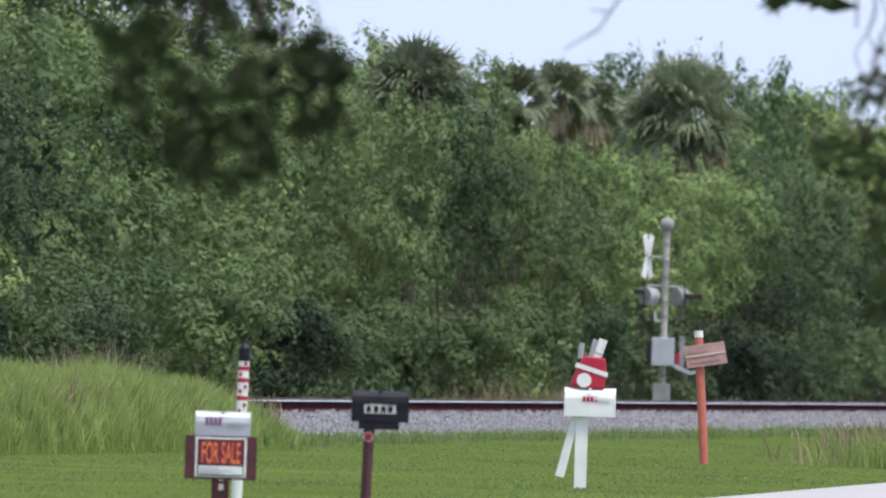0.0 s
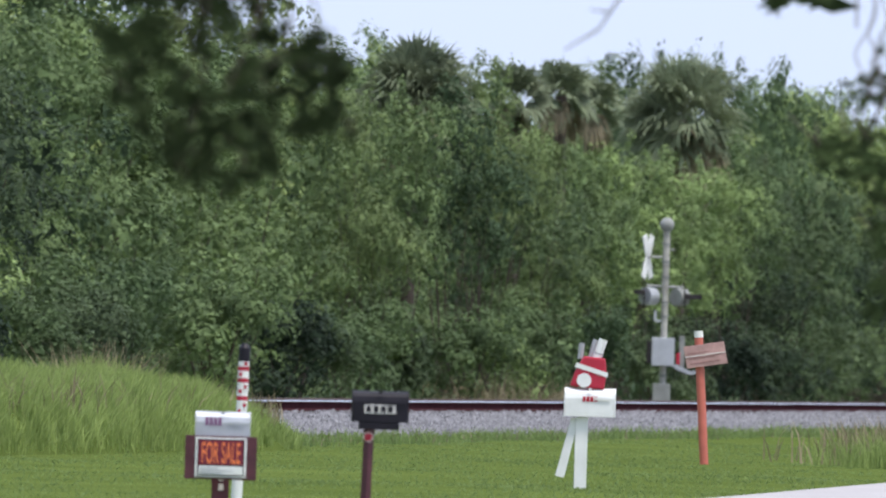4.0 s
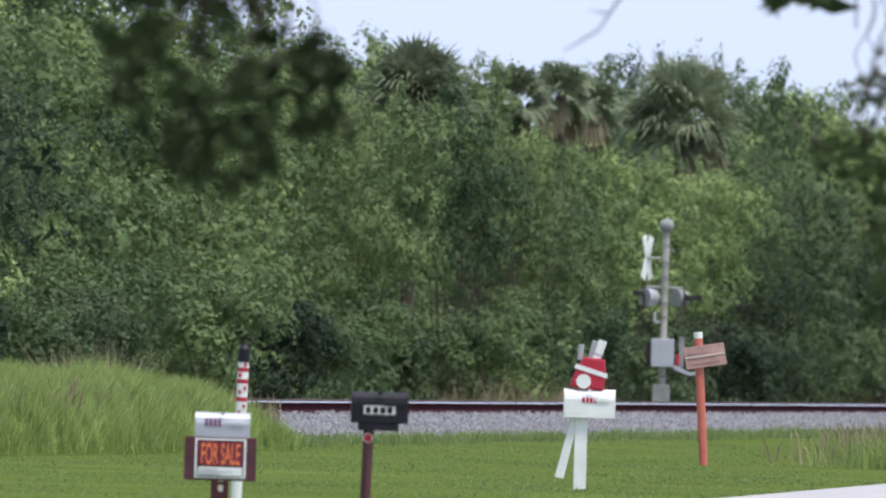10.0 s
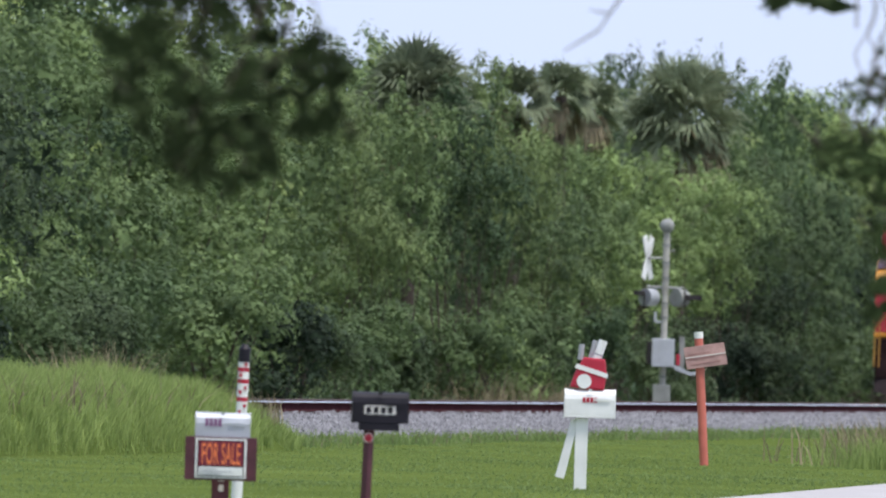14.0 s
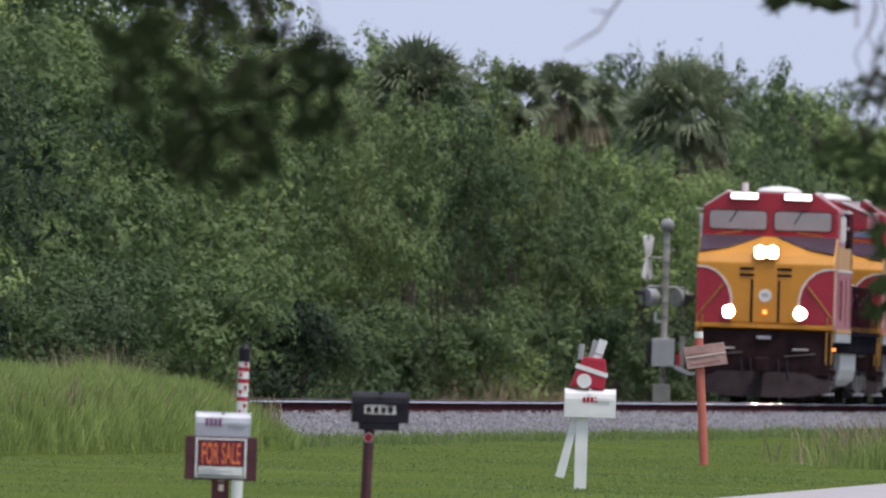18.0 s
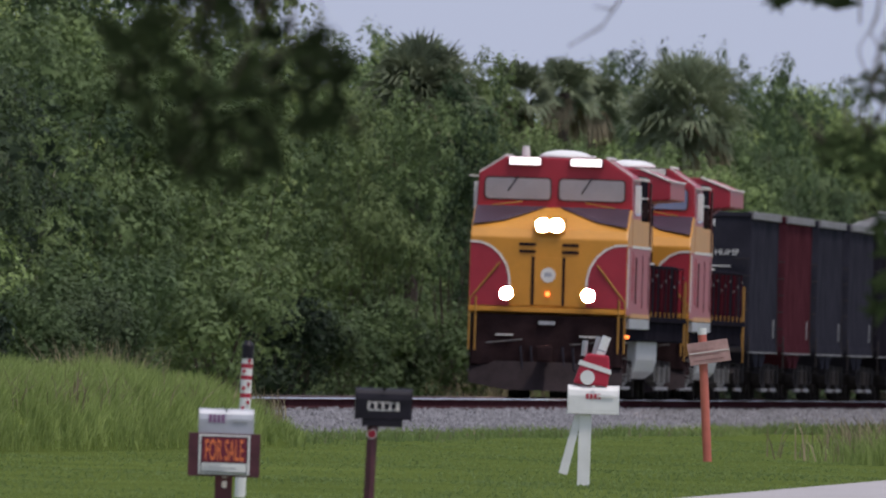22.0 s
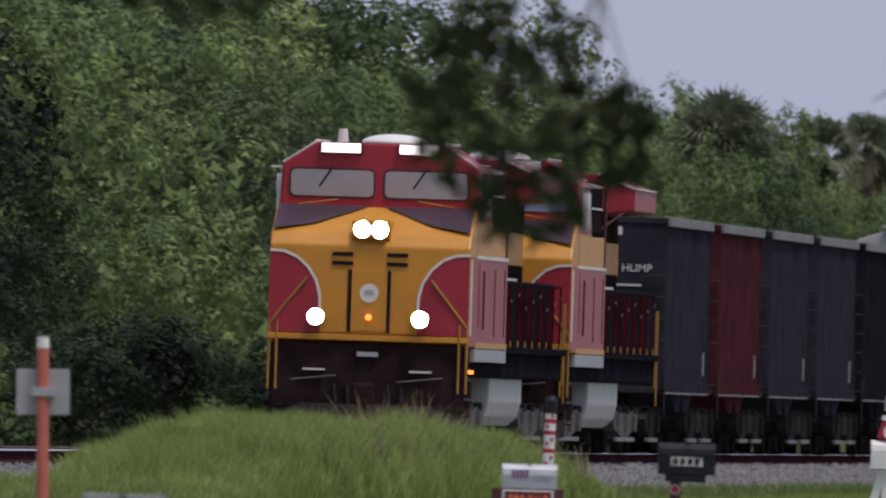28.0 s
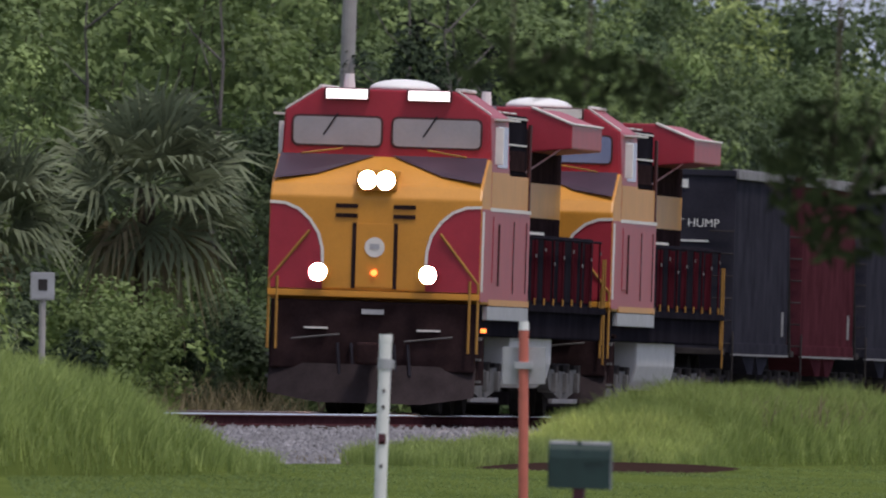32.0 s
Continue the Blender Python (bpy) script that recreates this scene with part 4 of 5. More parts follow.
    for sx in (-1, 1):
        for z in (3.97, 4.36):
            part("bay_trim", box(sx * 1.455 - 0.012, sx * 1.455 + 0.012, 4.4, 7.9, z, z + 0.025), M_CREAM, cabinet, "thin pale trim line")
        part("conduit", rod((sx * 1.50, 8.02, 3.0), (sx * 1.50, 8.02, 4.3), 0.03, 8), M_DARKRED, cabinet)
    for y in (5.4, 7.5):
        part("cabinet_door_line", box(W - 0.01, W + 0.004, y, y + 0.05, 1.8, 2.85), M_DARKRED, cabinet)
    part("cabinet_sill", box(-W, W, 1.45, 8.1, 1.40, 1.60, 0.01), M_GREY, root, "grey side sill")
    for sx in (-1, 1):
        part("sill_line", box(sx * W - 0.006, sx * W + 0.006, 1.45, 8.1, 1.61, 1.70), M_YELLOW, root)
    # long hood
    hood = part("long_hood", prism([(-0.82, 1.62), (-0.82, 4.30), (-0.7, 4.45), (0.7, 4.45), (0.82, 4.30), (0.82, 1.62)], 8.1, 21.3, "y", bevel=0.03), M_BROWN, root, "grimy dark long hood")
    for sx in (-1, 1):
        part("hood_yellow_band", box(sx * 0.82 - 0.008, sx * 0.82 + 0.008, 8.12, 21.2, 2.98, 3.5), M_YELLOW, hood)
        part("hood_upper", box(sx * 0.82 - 0.006, sx * 0.82 + 0.006, 8.12, 13.6, 3.52, 4.28), M_DARKRED, hood)
        part("low_cabinet", box(sx * 1.09 - 0.26, sx * 1.09 + 0.26, 8.12, 21.2, 1.63, 2.70, 0.02), M_CARBLACK, hood, "dark low equipment cabinet")
        part("cabinet_edge", box(sx * 1.34 - 0.02, sx * 1.34 + 0.02, 8.12, 12.5, 2.70, 2.74), M_CREAM, hood)
        for i in range(11):
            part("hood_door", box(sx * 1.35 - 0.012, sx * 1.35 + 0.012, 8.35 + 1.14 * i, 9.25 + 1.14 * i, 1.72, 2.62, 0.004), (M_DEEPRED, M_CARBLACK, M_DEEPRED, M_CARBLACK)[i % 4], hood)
        for i in range(9):
            y = 8.3 + 1.6 * i
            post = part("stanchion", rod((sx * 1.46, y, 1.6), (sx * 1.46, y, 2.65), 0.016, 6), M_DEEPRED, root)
            part("stanchion_foot", rod((sx * 1.47, y, 1.62), (sx * 1.47, y, 1.76), 0.020, 6), M_HANDRAIL, post, "yellow foot of the post")
            part("rail_clip", rod((sx * 1.475, y, 2.26 + 0.1 * (i % 3)), (sx * 1.475, y, 2.31 + 0.1 * (i % 3)), 0.016, 6), M_CHORD, post, "dull grey clip")
        part("handrail", rod((sx * 1.46, 8.2, 2.65), (sx * 1.46, 21.3, 2.65), 0.018, 6), M_CARBLACK, root)
        part("walkway_edge", box(sx * 1.5 - 0.03, sx * 1.5 + 0.03, 8.1, 21.6, 1.56, 1.66), M_CARBLACK, root)
        # corner steps and rails
        st = part("step_well", box(sx * 1.36 - 0.16, sx * 1.36 + 0.16, 0.3, 1.3, 0.45, 1.15, 0.02), M_BROWN, root)
        for z in (0.48, 0.80, 1.10):
            part("step", box(sx * 1.38 - 0.18, sx * 1.38 + 0.18, 0.24, 0.5, z, z + 0.04), M_TRUCKGREY, st)
        part("corner_handrail", rod((sx * 1.52, 0.02, 0.9), (sx * 1.52, 0.02, 1.9), 0.021, 8), M_HANDRAIL, root)
        part("corner_handrail", rod((sx * 1.52, 0.02, 1.9), (sx * 0.95, -0.02, 2.62), 0.021, 8), M_HANDRAIL, root)
        part("corner_handrail", rod((sx * 1.40, 0.0, 0.9), (sx * 1.40, 0.0, 1.95), 0.021, 8), M_HANDRAIL, root)
        part("rear_handrail", rod((sx * 1.50, 21.7, 0.8), (sx * 1.50, 21.7, 2.4), 0.016, 8), M_HANDRAIL, root)
        part("rear_handrail", rod((sx * 1.50, 21.3, 1.1), (sx * 1.50, 21.3, 2.4), 0.016, 8), M_HANDRAIL, root)
        part("side_marker_lamp", rod((sx * 1.47, 1.3, 1.24), (sx * 1.53, 1.26, 1.24), 0.03, 10), M_AMBER if lit else M_BROWN, root, "small glowing orange step lamp")
        tank = part("fuel_tank", prism([(sx * 0.2, 0.42), (sx * 1.14, 0.42), (sx * 1.30, 0.56), (sx * 1.36, 0.80), (sx * 1.36, 1.24), (sx * 0.2, 1.24)], 7.3, 14.3, "y", bevel=0.03), M_TANK, root, "pale grey fuel tank side")
        # cream strip paints the highlight along the tank's top edge
        part("tank_rim_highlight", box(sx * 1.3 - 0.06, sx * 1.3 + 0.06, 7.28, 14.32, 1.22, 1.27), M_CREAM, tank)
    # flared radiator
    rad = [(-0.80, 3.95), (-1.48, 4.02), (-1.48, 4.38), (-0.85, 4.62), (0.85, 4.62), (1.48, 4.38), (1.48, 4.02), (0.80, 3.95)]
    rd = part("radiator", prism(rad, 15.4, 20.6, "y", bevel=0.025), M_RED, root, "red flared radiator section")
    for sx in (-1, 1):
        part("radiator_edge", rod((sx * 1.49, 15.4, 4.39), (sx * 0.86, 15.4, 4.63), 0.022, 6), M_CREAM, rd)
        part("radiator_edge", rod((sx * 1.49, 15.4, 4.39), (sx * 1.49, 20.6, 4.39), 0.018, 6), M_CREAM, rd)
        part("brace", rod((sx * 0.82, 13.0, 3.5), (sx * 1.3, 15.4, 4.0), 0.016, 6), M_DARKRED, rd)
    part("exhaust_housing", box(-0.6, 0.6, 10.4, 12.4, 4.44, 4.60, 0.03), M_DARKRED, root)
    for i in range(4):
        part("roof_rail", rod((0.8, 8.6 + 1.3 * i, 4.5), (0.8, 9.6 + 1.3 * i, 4.5), 0.015, 5), M_CREAM, root)
    for y in (4.1, 17.6):
        bogie(root, y, 3, 1.9, M_TRUCKGREY)
    return root


def wheels_and_frame(root, L, mat):
    part("underframe", box(-0.35, 0.35, 0.3, L - 0.3, 0.95, 1.15, 0.02), M_TRUCK, root)
    for y in (1.9, L - 1.9):
        bogie(root, y, 2, 1.75, M_TRUCK)
    for y in (0.05, L - 0.05):
        c = box(-0.14, 0.14, y - 0.28, y + 0.28, 0.74, 1.0, 0.03)
        part("coupler", c, M_TRUCK, root)


def hopper(mat, colour, marks=0):
    root = thing("hopper_car", TRACK, colour + " steel open hopper car heaped with dark load", "freight car", "train")
    L, W, lo, hi = 14.0, 1.52, 1.06, 3.94
    y0, y1 = 0.9, L - 2.0
    wheels_and_frame(root, L, mat)
    mid = (y0 + y1) / 2
    body = part("body", prism([(y0 + 0.05, hi - 0.05), (y0 + 0.05, 2.3), (2.9, 1.2), (mid - 1.5, 0.72), (mid - 0.6, 0.72), (mid, 1.1), (mid + 0.6, 0.72), (mid + 1.5, 0.72), (y1 - 2.0, 1.2), (y1 - 0.05, 2.3), (y1 - 0.05, hi - 0.05)], -W + 0.06, W - 0.06, "x"), mat, root)
    for y in (y0, y1):
        part("end_panel", box(-W, W, y - 0.06, y + 0.06, lo, hi - 0.02, 0.01), mat, body)
    for y, g in ((0.3, y0 - 0.06), (y1 + 0.06, L - 0.3)):
        part("end_platform", box(-W + 0.1, W - 0.1, y, g, 1.02, 1.12, 0.01), M_TRUCK, body)
    for sx in (-1, 1):
        part("side_sheet", box(sx * (W - 0.04) - 0.02, sx * (W - 0.04) + 0.02, y0, y1, lo + 0.1, hi, 0.005), mat, body)
        part("top_chord", box(sx * W - 0.07, sx * W + 0.05, y0 - 0.05, y1 + 0.05, hi - 0.10, hi + 0.06, 0.012), M_CHORD, body, "worn grey top chord")
        part("side_sill", box(sx * W - 0.06, sx * W + 0.02, y0, y1, lo - 0.02, lo + 0.16, 0.01), mat, body)
        part("sill_lip", box(sx * W - 0.02, sx * W + 0.03, y0, y1, lo - 0.045, lo - 0.015), M_CHORD, body)
        for k in range(6):
            part("ladder_rung", rod((sx * W, y0 - 0.12, 1.2 + 0.36 * k), (sx * (W - 0.4), y0 - 0.12, 1.2 + 0.36 * k), 0.014, 5), M_TRUCK, body)
        part("corner_post", rod((sx * (W - 0.05), y1 + 1.2, 1.1), (sx * (W - 0.05), y1 + 0.05, 3.6), 0.03, 6), M_TRUCK, body)
        part("grab_post", rod((sx * (W + 0.02), y0 - 0.1, 0.6), (sx * (W + 0.02), y0 - 0.1, 1.4), 0.016, 5), M_TRUCK, body)
    part("end_chord", box(-W, W, y0 - 0.09, y0 + 0.07, hi - 0.06, hi + 0.04, 0.01), mat, body)
    for x in (-1.0, -0.35):
        part("end_post", box(x - 0.06, x + 0.06, y0 - 0.13, y0 - 0.06, lo, hi - 0.1, 0.01), mat, body)
    part("reflector", box(W - 0.02, W - 0.012, y1 - 1.0, y1 - 0.6, 1.35, 1.75), M_CHORD, body)
    vs, fs = [], []
    for j in range(29):
        for i in range(9):
            u, v = i / 8, j / 28
            vs.append((-1.42 + 2.84 * u, y0 + 0.1 + (y1 - y0 - 0.2) * v, 3.6 + 0.40 * math.sin(math.pi * u) * (0.75 + 0.25 * math.sin(v * 18)) + 0.08 * noise.noise((u * 6, v * 30, 1))))
    for j in range(28):
        for i in range(8):
            o = j * 9 + i
            fs.append((o, o + 1, o + 10, o + 9))
    loose("load", vs, fs, M_COAL, root)
    if marks:
        part("white_mark", box(W - 0.02, W - 0.010, 5.4, 6.0, 2.55, 2.66 + 0.2 * (marks - 1)), M_WHITE, body, "white painted mark")
    for k in range(marks):
        part("white_mark", box(W - 0.02, W - 0.012, 2.0, 6.0, 2.55 + 0.2 * k, 2.66 + 0.2 * k), M_WHITE, body, "white painted mark")
    return root


def letters(root, text, x, y, z, size, mat):
    cu = bpy.data.curves.new("lettering", "FONT")
    cu.body, cu.size, cu.extrude = text, size, 0.002
    cu.align_x = "CENTER"
    cu.materials.append(mat)
    ob = new("lettering", cu)
    ob.parent = root
    ob.matrix_local = pose(x, y, z, 90, 0, 0)
    return ob


def covered_hopper():
    root = thing("covered_hopper_car", TRACK, "pale grey covered hopper car with a rounded roof", "freight car", "train")
    L, W = 16.6, 1.55
    wheels_and_frame(root, L, M_CARGREY)
    prof = [(-W, 1.1), (-W, 3.9), (-1.2, 4.3), (-0.6, 4.5), (0.6, 4.5), (1.2, 4.3), (W, 3.9), (W, 1.1), (0.7, 0.6), (-0.7, 0.6)]
    body = part("body", prism(prof, 1.4, L - 1.4, "y", bevel=0.03), M_CARGREY, root)
    for sx in (-1, 1):
        for i in range(10):
            y = 1.45 + (L - 3.1) * i / 9
            part("side_post", box(sx * W - 0.03, sx * W + 0.06, y, y + 0.14, 1.15, 3.85, 0.01), M_CARGREY, body)
        part("roof_walk", box(sx * 0.5 - 0.15, sx * 0.5 + 0.15, 0.6, L - 0.6, 4.55, 4.6), M_CARGREY, body)
        part("side_sill", box(sx * 1.5 - 0.05, sx * 1.5 + 0.05, 0.4, L - 0.4, 1.0, 1.18, 0.01), M_CARGREY, body)
    for y in (0.5, L - 0.5):
        part("end_platform", box(-1.5, 1.5, y - 0.4, y + 0.9 if y < 2 else y + 0.4, 1.0, 1.1), M_CARGREY, body)
    return root


def nose_at(t):
    return 631.7 - 20.54 * (t - 19)


TIMES = [0] + list(range(1, 32)) + [31.5, 31.8, 31.9, 32]
TRAIN = [(locomotive(True), 0.0), (locomotive(False), 22.3)]
first = hopper(M_CARSLATE, "dark slate")
letters(first, "DO NOT HUMP", 0.60, 0.83, 3.06, 0.19, M_WHITE)
part("end_line", box(0.0, 1.1, 0.82, 0.838, 2.82, 2.85), M_WHITE, first)
part("initial_bar", box(0.42, 0.75, 0.82, 0.838, 3.68, 3.82), M_WHITE, first, "small white lettered mark")
TRAIN.append((first, 44.75))
for i, (mat, colour, marks) in enumerate(((M_CARMAROON, "maroon", 0), (M_CARSLATE, "dark slate", 0), (M_CARSLATE, "dark slate", 0), (M_CARBLACK, "grimy black", 0), (M_CARMAROON, "maroon", 5), (M_CARSLATE, "dark slate", 0))):
    TRAIN.append((hopper(mat, colour, marks), 44.75 + 14.0 * (i + 1)))
TRAIN.append((covered_hopper(), 44.75 + 14.0 * 7))
TRAIN.append((covered_hopper(), 44.75 + 14.0 * 7 + 16.8))


# ---------------------------------------------------------------- things beside the road
def box_mailbox(name, m, L, H, D, mat, label, lid=None):
    """A sheet-metal letter box with a rounded top, its long side across x."""
    root = thing(name, m, label, "mailbox", "mailboxes on the verge")
    prof = [(-D / 2, 0), (D / 2, 0), (D / 2, H - D / 2)] + [(D / 2 * math.cos(a), H - D / 2 + D / 2 * math.sin(a)) for a in (0.5, 1.0, 1.57, 2.1, 2.6)] + [(-D / 2, H - D / 2)]
    part("body", prism(prof, -L / 2, L / 2, "x", bevel=0.004), mat, root)
    wide = [(y * 1.05, z * 1.03 - 0.003) for y, z in prof]
    part("door", prism(wide, L / 2, L / 2 + 0.014, "x", bevel=0.003), lid or mat, root)
    part("back_rim", prism(wide, -L / 2 - 0.008, -L / 2, "x"), lid or mat, root)
    part("flag", box(L * 0.1, L * 0.42, -D / 2 - 0.014, -D / 2 - 0.008, H * 0.55, H * 0.65), mat, root)
    part("latch", box(-0.015, 0.015, -D / 2 - 0.01, -D / 2, H * 0.9, H), mat, root)
    return root


def number_bars(root, x, y, z, w, h, count, mat):
    for k in range(count):
        part("number_bar", box(x + w * k / count, x + w * (k + 0.72) / count, y - 0.003, y, z, z + h), mat, root)


def roadside():
    # silver letter box behind a sale board, with a striped pole
    mb = box_mailbox("mailbox", pose(-2.005, 268, 0.55, 0, 0, 1), 0.485, 0.265, 0.2, M_SILVER, "silver sheet-metal mailbox above a sale sign")
    number_bars(mb, -0.16, -0.103, 0.135, 0.16, 0.075, 4, M_PINK)
    part("post", box(-0.085, 0.075, -0.045, 0.045, -0.6, 0.0, 0.006), M_MAROON, mb, "maroon wooden post")
    for k in range(2):
        part("post_number_bar", box(-0.02, 0.025, -0.05, -0.046, -0.46 + 0.09 * k, -0.40 + 0.09 * k), M_CREAM, mb)
    sign = thing("sale_sign", pose(-2.01, 267.7, 0.19, 0, 0, 1), "orange and red sale sign on a maroon board", "sign")
    part("board", box(-0.33, 0.33, 0.0, 0.06, 0.0, 0.40, 0.006), M_MAROON, sign)
    pl = part("plate", box(-0.235, 0.235, -0.014, 0.0, 0.02, 0.385, 0.003), M_WHITE, sign, "white bordered sign plate")
    part("black_field", box(-0.215, 0.215, -0.018, -0.014, 0.035, 0.37), M_BLACK, pl)
    part("red_field", box(-0.205, 0.205, -0.022, -0.018, 0.135, 0.36), M_SIGNFIELD, pl)
    part("white_field", box(-0.205, 0.205, -0.022, -0.018, 0.045, 0.125), M_WHITE, pl)
    for k in range(3):
        part("writing_bar", box(-0.19, -0.19 + (0.2, 0.3, 0.16)[k], -0.026, -0.022, 0.057 + 0.022 * k, 0.064 + 0.022 * k), M_GREY, pl)
    tx = letters(sign, "FOR SALE", 0.0, -0.024, 0.152, 0.105, M_SIGNORANGE)
    tx.data.offset = 0.0012
    tx.scale = (0.80, 2.6, 1.0)
    pole = thing("striped_pole", pose(-1.905, 275, -0.05, 0, 3.2 - 1.8, 0), "white plastic pole with red bands and black cap", "marker pole")
    part("shaft", rod((0, 0, 0), (0, 0, 1.33), 0.052, 16), M_WHITE, pole)
    part("cap", rod((0, 0, 1.455), (0, 0, 1.50), 0.055, 16, 0.025, rod((0, 0, 1.33), (0, 0, 1.455), 0.056, 16, 0.055)), M_BLACK, pole, "black cap")
    for z in (0.96, 1.13, 1.24):
        part("red_band", rod((0, 0, z), (0, 0, z + 0.04), 0.0535, 16), M_SIGNRED, pole)
    for x, z in ((-0.022, 1.03), (0.024, 1.07), (-0.026, 1.19), (0.02, 1.29), (0.026, 0.90), (-0.02, 0.84)):
        part("worn_patch", box(x - 0.014, x + 0.014, -0.056, -0.042, z, z + 0.035), M_SIGNRED, pole, "worn red patch")
    # black letter box
    mb = box_mailbox("mailbox", pose(-0.532, 252, 0.80, 0, 0, 2), 0.47, 0.27, 0.19, M_BLACK, "black mailbox on a leaning dark post")
    part("number_plate", box(-0.135, 0.135, -0.1, -0.094, 0.075, 0.15), M_CREAM, mb)
    number_bars(mb, -0.12, -0.101, 0.085, 0.25, 0.055, 4, M_BLACK)
    part("platform", box(-0.18, 0.17, -0.09, 0.09, -0.065, 0.0, 0.006), M_BLACK, mb)
    part("post", rod((-0.105, 0, -0.9), (-0.085, 0, -0.05), 0.045, 4, 0.045), M_MAROON, mb, "dark maroon post")
    part("reflector", rod((-0.092, -0.05, -0.13), (-0.092, -0.035, -0.13), 0.036, 12), M_SIGNRED, mb, "round red reflector")
    part("reflector_rim", rod((-0.092, -0.045, -0.13), (-0.092, -0.033, -0.13), 0.044, 12), M_CREAM, mb)
    # white letter box
    mb = box_mailbox("mailbox", pose(1.63, 321, 0.796, 0, 0, 1) @ Matrix.Diagonal((1.147, 1.147, 1.147, 1)), 0.47, 0.25, 0.2, M_WHITE, "white mailbox on braced white timber posts")
    number_bars(mb, -0.07, -0.103, 0.12, 0.15, 0.05, 4, M_SIGNRED)
    part("shelf", box(-0.25, 0.25, -0.1, 0.1, -0.025, 0.0, 0.004), M_WHITE, mb)
    part("post", box(-0.13, -0.01, -0.05, 0.05, -0.72, -0.03, 0.006), M_WHITE, mb)
    bm = prism([(-0.17, -0.04), (-0.10, -0.04), (-0.225, -0.62), (-0.31, -0.60)], -0.035, 0.035, "y", bevel=0.005)
    part("brace", bm, M_WHITE, mb, "slanting white brace")
    orn = thing("painted_ornament", pose(1.60, 321, 1.086, 0, 5, 0) @ Matrix.Diagonal((1.147, 1.147, 1.147, 1)), "red and white painted ornament standing on a mailbox", "ornament")
    part("body", prism([(-0.17, 0.0), (0.16, 0.0), (0.17, 0.14), (0.14, 0.30), (-0.07, 0.30), (-0.13, 0.16)], -0.07, 0.07, "y", bevel=0.02), M_SIGNRED, orn)
    part("white_band", prism([(-0.145, 0.185), (0.18, 0.12), (0.18, 0.165), (-0.13, 0.23)], -0.076, 0.074, "y"), M_WHITE, orn)
    part("white_disc", rod((-0.04, -0.078, 0.068), (-0.04, -0.07, 0.068), 0.07, 20), M_WHITE, orn)
    part("tube", rod((0.05, 0, 0.26), (0.10, 0, 0.48), 0.042, 14), M_WHITE, orn, "white tube")
    part("tube_band", rod((0.068, 0, 0.33), (0.071, 0, 0.345), 0.044, 14), M_GREY, orn)
    part("small_tube", rod((-0.10, 0.03, 0.27), (-0.10, 0.03, 0.42), 0.028, 12), M_GREY, orn)
    part("grey_tube", rod((0.0, 0.05, 0.27), (0.03, 0.05, 0.47), 0.03, 12), M_GREY, orn)
    # green letter box
    mb = box_mailbox("mailbox", pose(-3.48, 163, 0.44, 0, 0, -2), 0.45, 0.36, 0.26, M_GREENBOX, "dark green mailbox with a highlight painted along its rim")
    # grey rod paints the highlight on top of the box
    part("rim", rod((-0.225, -0.06, 0.345), (0.235, -0.06, 0.345), 0.012, 8), M_GREY, mb, "pale highlight painted along the crown rim")
    part("post", box(-0.045, 0.045, -0.045, 0.045, -0.5, 0.0, 0.006), M_MAROON, mb)
    # orange marker posts with notice boards
    po = thing("orange_marker_post", pose(3.72, 410, -0.05, 0, -4.2, 0) @ Matrix.Diagonal((1.2, 1.2, 1.04, 1)), "leaning orange marker post with white cap and board", "marker post", "orange marker posts")
    part("shaft", rod((0, 0, 0), (0, 0, 1.75), 0.052, 14), M_ORANGE, po)
    part("cap", rod((0, 0, 1.74), (0, 0, 1.83), 0.054, 14), M_WHITE, po, "white cap")
    bd = part("board", box(-0.24, 0.24, -0.08, -0.055, -0.15, 0.15, 0.004), M_PINKWOOD, po, "weathered pinkish board")
    bd.matrix_local = pose(0.07, 0, 1.5, 0, -6.5, 0)
    part("board_rail", box(-0.24, 0.24, -0.086, -0.08, 0.0, 0.012), M_CREAM, bd)
    for k in range(3):
        part("writing_bar", box(-0.2, 0.16 - 0.05 * k, -0.084, -0.0805, -0.1 + 0.07 * k, -0.09 + 0.07 * k), M_WORNRED, bd)
    po = thing("orange_marker_post", pose(-5.66, 235, -0.05, 0, -1.6, 0), "orange marker post with white cap and grey notice plate", "marker post", "orange marker posts")
    part("shaft", rod((0, 0, 0), (0, 0, 1.76), 0.05, 14), M_ORANGE, po)
    part("cap", rod((0, 0, 1.75), (0, 0, 1.84), 0.053, 14, 0.048), M_WHITE, po, "white cap")
    part("notice_plate", box(-0.215, 0.215, 0.06, 0.068, 1.21, 1.58, 0.003), M_GREY, po, "back of a grey notice plate")
    part("bracket", box(-0.09, 0.09, -0.062, 0.06, 1.36, 1.43, 0.004), M_GREY, po)
    wp = thing("white_marker_post", pose(-6.51, 215, -0.05, 0, 0.2, 0), "white pipeline marker post with a band clamp", "marker post")
    part("shaft", rod((0, 0, 0), (0, 0, 1.58), 0.058, 16), M_WHITE, wp)
    part("cap", rod((0, 0, 1.58), (0, 0, 1.65), 0.062, 16), M_WHITE, wp)
    part("clamp", rod((0, 0, 1.32), (0, 0, 1.42), 0.066, 16), M_GREY, wp)
    part("clamp_ear", box(0.04, 0.09, -0.03, 0.03, 1.33, 1.41, 0.004), M_GREY, wp)
    for z in (0.4, 0.62, 0.95, 1.1):
        part("tag", box(-0.012, 0.012, -0.064, -0.056, z, z + 0.035), M_BROWN, wp)
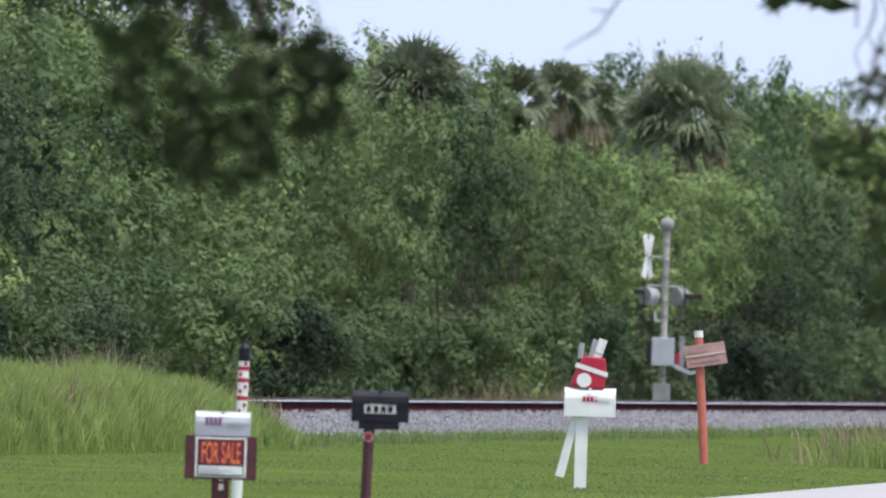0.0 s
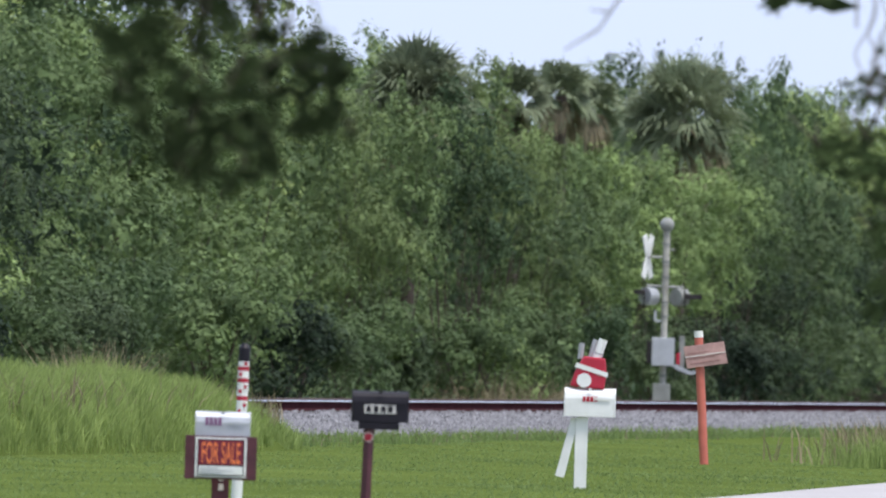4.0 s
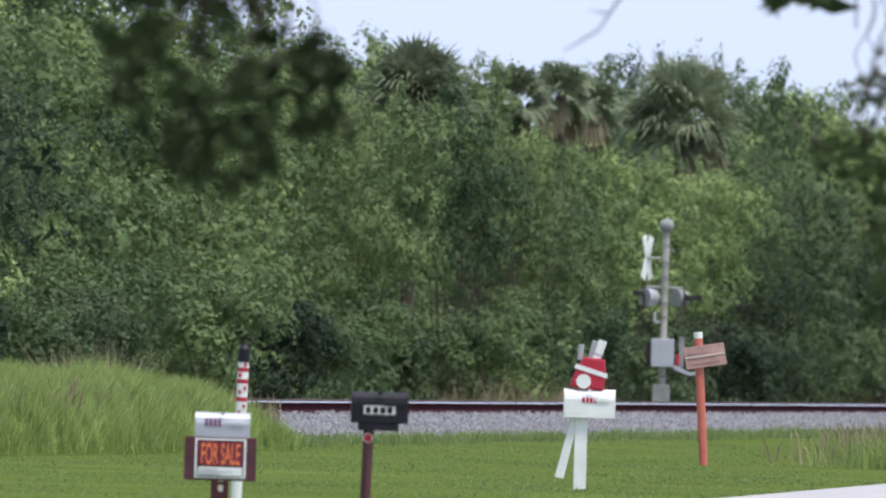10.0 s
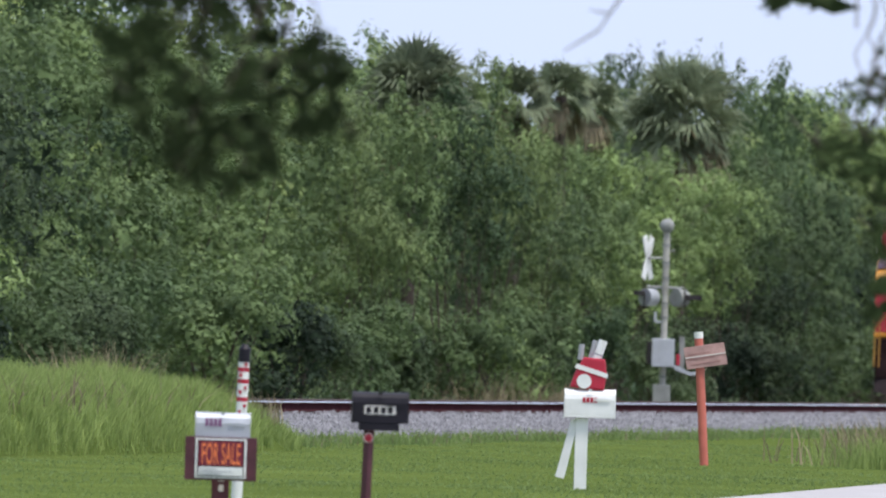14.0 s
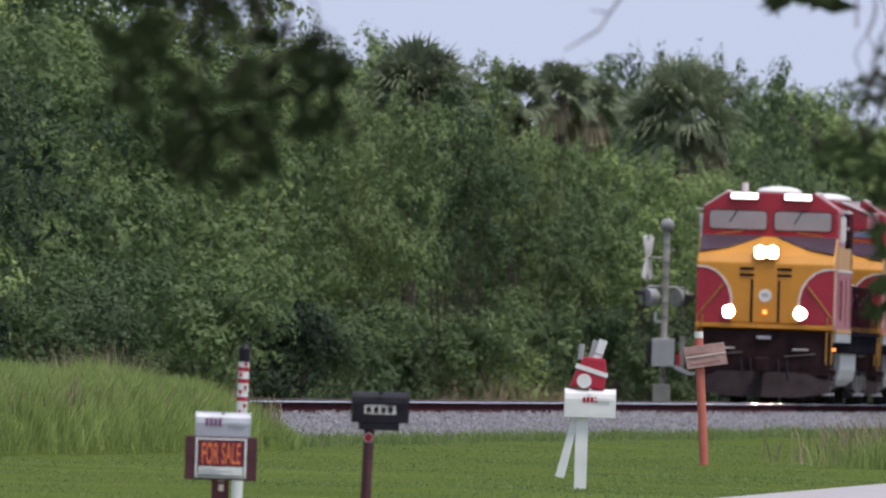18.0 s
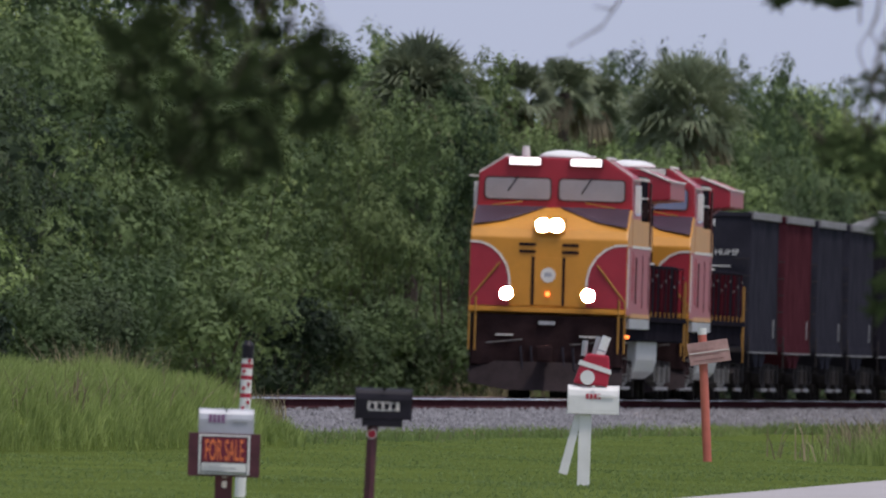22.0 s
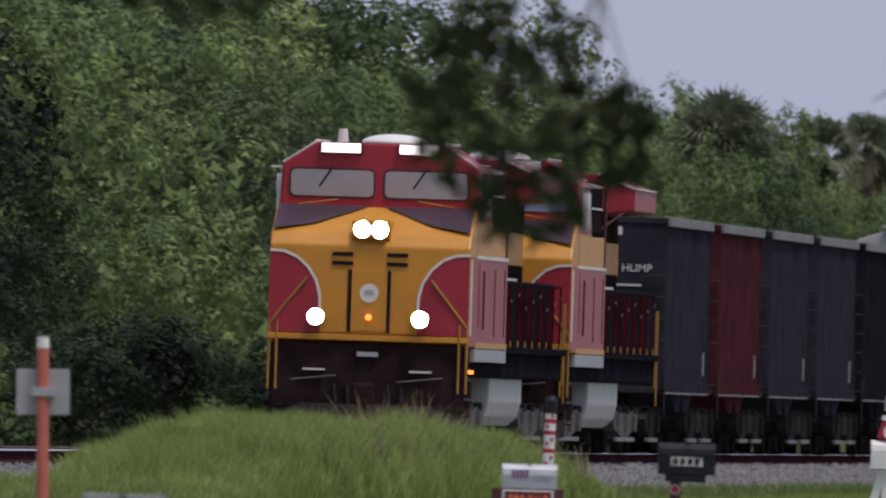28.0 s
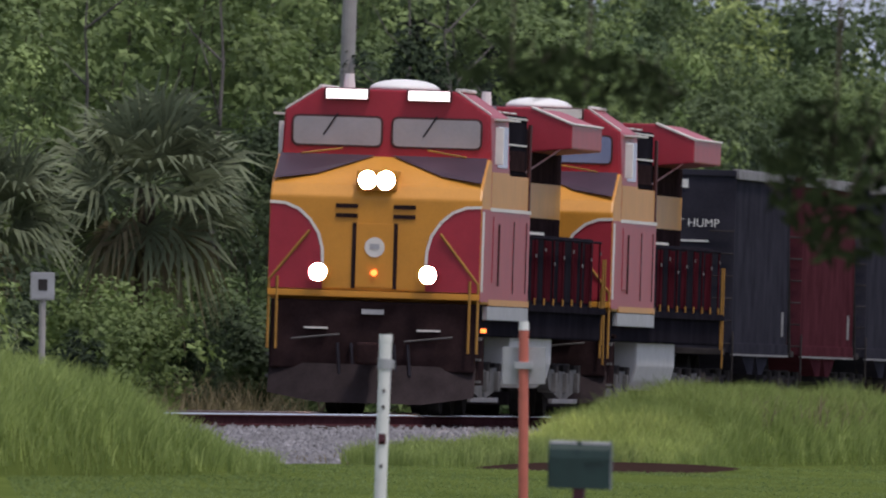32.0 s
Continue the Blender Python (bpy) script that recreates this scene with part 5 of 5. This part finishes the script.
    part("red_label", box(-0.035, 0.035, -0.064, -0.052, 0.62, 0.72), M_MAROON, wp)
    ss = thing("small_notice", pose(-15.25, 350, 0, 0, -1, 0), "small grey notice plate on a thin post", "sign")
    part("post", rod((0, 0, 0), (0, 0, 2.1), 0.05, 10), M_POLEWOOD, ss)
    part("plate", box(-0.17, 0.17, -0.07, -0.05, 2.03, 2.42, 0.02), M_GREY, ss)
    part("dark_mark", box(-0.06, 0.07, -0.075, -0.07, 2.16, 2.32), M_TRUCK, ss)
    up = thing("utility_pole", TRACK @ pose(-9.4, 459, 0), "weathered grey wooden utility pole", "utility pole")
    part("shaft", rod((0, 0, 0), (0, 0, 13), 0.155, 14, 0.11), M_POLEWOOD, up)
    part("crossarm", box(-1.2, 1.2, -0.06, 0.06, 12.2, 12.35, 0.01), M_POLEWOOD, up)


def crossing_signal():
    cs = thing("crossing_signal", pose(5.02, 665, 0.1), "grey railway crossing signal with lamps and crossbuck", "crossing signal")
    part("base", box(-0.22, 0.18, -0.2, 0.2, 0.3, 0.8, 0.03), M_SIGNALGREY, cs)
    pole = part("pole", rod((0, 0, 0.0), (0, 0, 4.3), 0.078, 14), M_SIGNALPOLE, cs, "pale weathered pole")
    for z in (0.95, 2.3, 2.62, 3.2, 3.55, 3.95):
        part("collar", rod((0, 0, z), (0, 0, z + 0.06), 0.092, 14), M_SIGNALGREY, pole)
    part("step_bolt", rod((0.05, 0, 3.86), (0.2, 0, 3.86), 0.02, 6), M_SIGNALGREY, pole)
    bm = bmesh.new()
    bmesh.ops.create_uvsphere(bm, u_segments=18, v_segments=10, radius=0.17)
    bmesh.ops.translate(bm, verts=bm.verts, vec=(0, 0, 4.42))
    part("bell", bm, M_SIGNALGREY, cs, "round grey bell", True)
    for a in (-1, 1):
        cb = part("crossbuck_blade", box(-0.1, 0.1, -0.015, 0.015, -0.52, 0.52, 0.01), M_WHITE, cs, "worn crossbuck blade")
        cb.matrix_local = pose(-0.42, -0.1, 3.68, 0, a * 21, 62)
    part("crossbuck_arm", rod((0, 0, 3.68), (-0.42, -0.1, 3.68), 0.03, 8), M_SIGNALGREY, cs)
    part("lamp_arm", rod((-0.42, 0, 3.02), (0.42, 0, 3.0), 0.035, 8), M_SIGNALGREY, cs)
    for x, m in ((-0.36, M_SILVER), (0.34, M_SIGNALGREY)):
        ln = part("lamp_head", rod((x - 0.1, -0.12, 2.78), (x + 0.1, 0.1, 2.78), 0.2, 18), m, cs)
        part("hood", box(x - 0.36, x - 0.1, -0.2, 0.2, 2.82, 2.92, 0.01) if x < 0 else box(x + 0.1, x + 0.5, -0.2, 0.2, 2.74, 2.86, 0.01), M_TRUCK, ln)
        part("backplate", rod((x - 0.13 if x < 0 else x + 0.11, 0, 2.78), (x - 0.11 if x < 0 else x + 0.13, 0.0, 2.78), 0.26, 18), M_TRUCK, ln)
    part("small_bracket", box(-0.2, 0.0, -0.03, 0.03, 2.2, 2.25), M_SILVER, cs)
    part("small_lamp", box(-0.24, -0.18, -0.05, 0.05, 2.22, 2.46, 0.01), M_SILVER, cs)
    bx = part("relay_box", box(-0.27, 0.25, -0.32, -0.02, 1.2, 1.85, 0.02), M_SILVER, cs, "pale relay box")
    part("relay_box_side", box(-0.38, -0.28, -0.25, 0.0, 1.25, 1.78, 0.01), M_TRUCK, cs)
    part("counterweight", box(0.36, 0.48, -0.1, 0.1, 1.1, 1.9, 0.02), M_SIGNALGREY, cs)
    part("gate_arm", prism([(0.25, 1.16), (0.62, 1.02), (0.80, 1.06), (0.80, 1.12), (0.62, 1.10), (0.27, 1.26)], -0.3, -0.22, "y"), M_SILVER, cs, "pale folded gate bracket")
    part("red_lens", box(0.30, 0.38, -0.2, -0.1, 1.25, 1.5, 0.01), M_SIGNRED, cs)


roadside()
crossing_signal()
ground()
thicket()
undergrowth()
palms()
bare_trees()
grasses()
near_tree(21, 1.0, LEFT_SPRAYS, LEFT_TWIGS, 0, "large broadleaf tree with low hanging leafy boughs")
near_tree(22, 1.4, RIGHT_SPRAYS, RIGHT_TWIGS, 7, "broadleaf tree with leafy boughs and thin hanging vines")


def motions():
    for ob, gap in TRAIN:
        walk(ob, [(t, TRACK @ pose(0, nose_at(t) + gap, RAIL_TOP)) for t in TIMES])


motions()
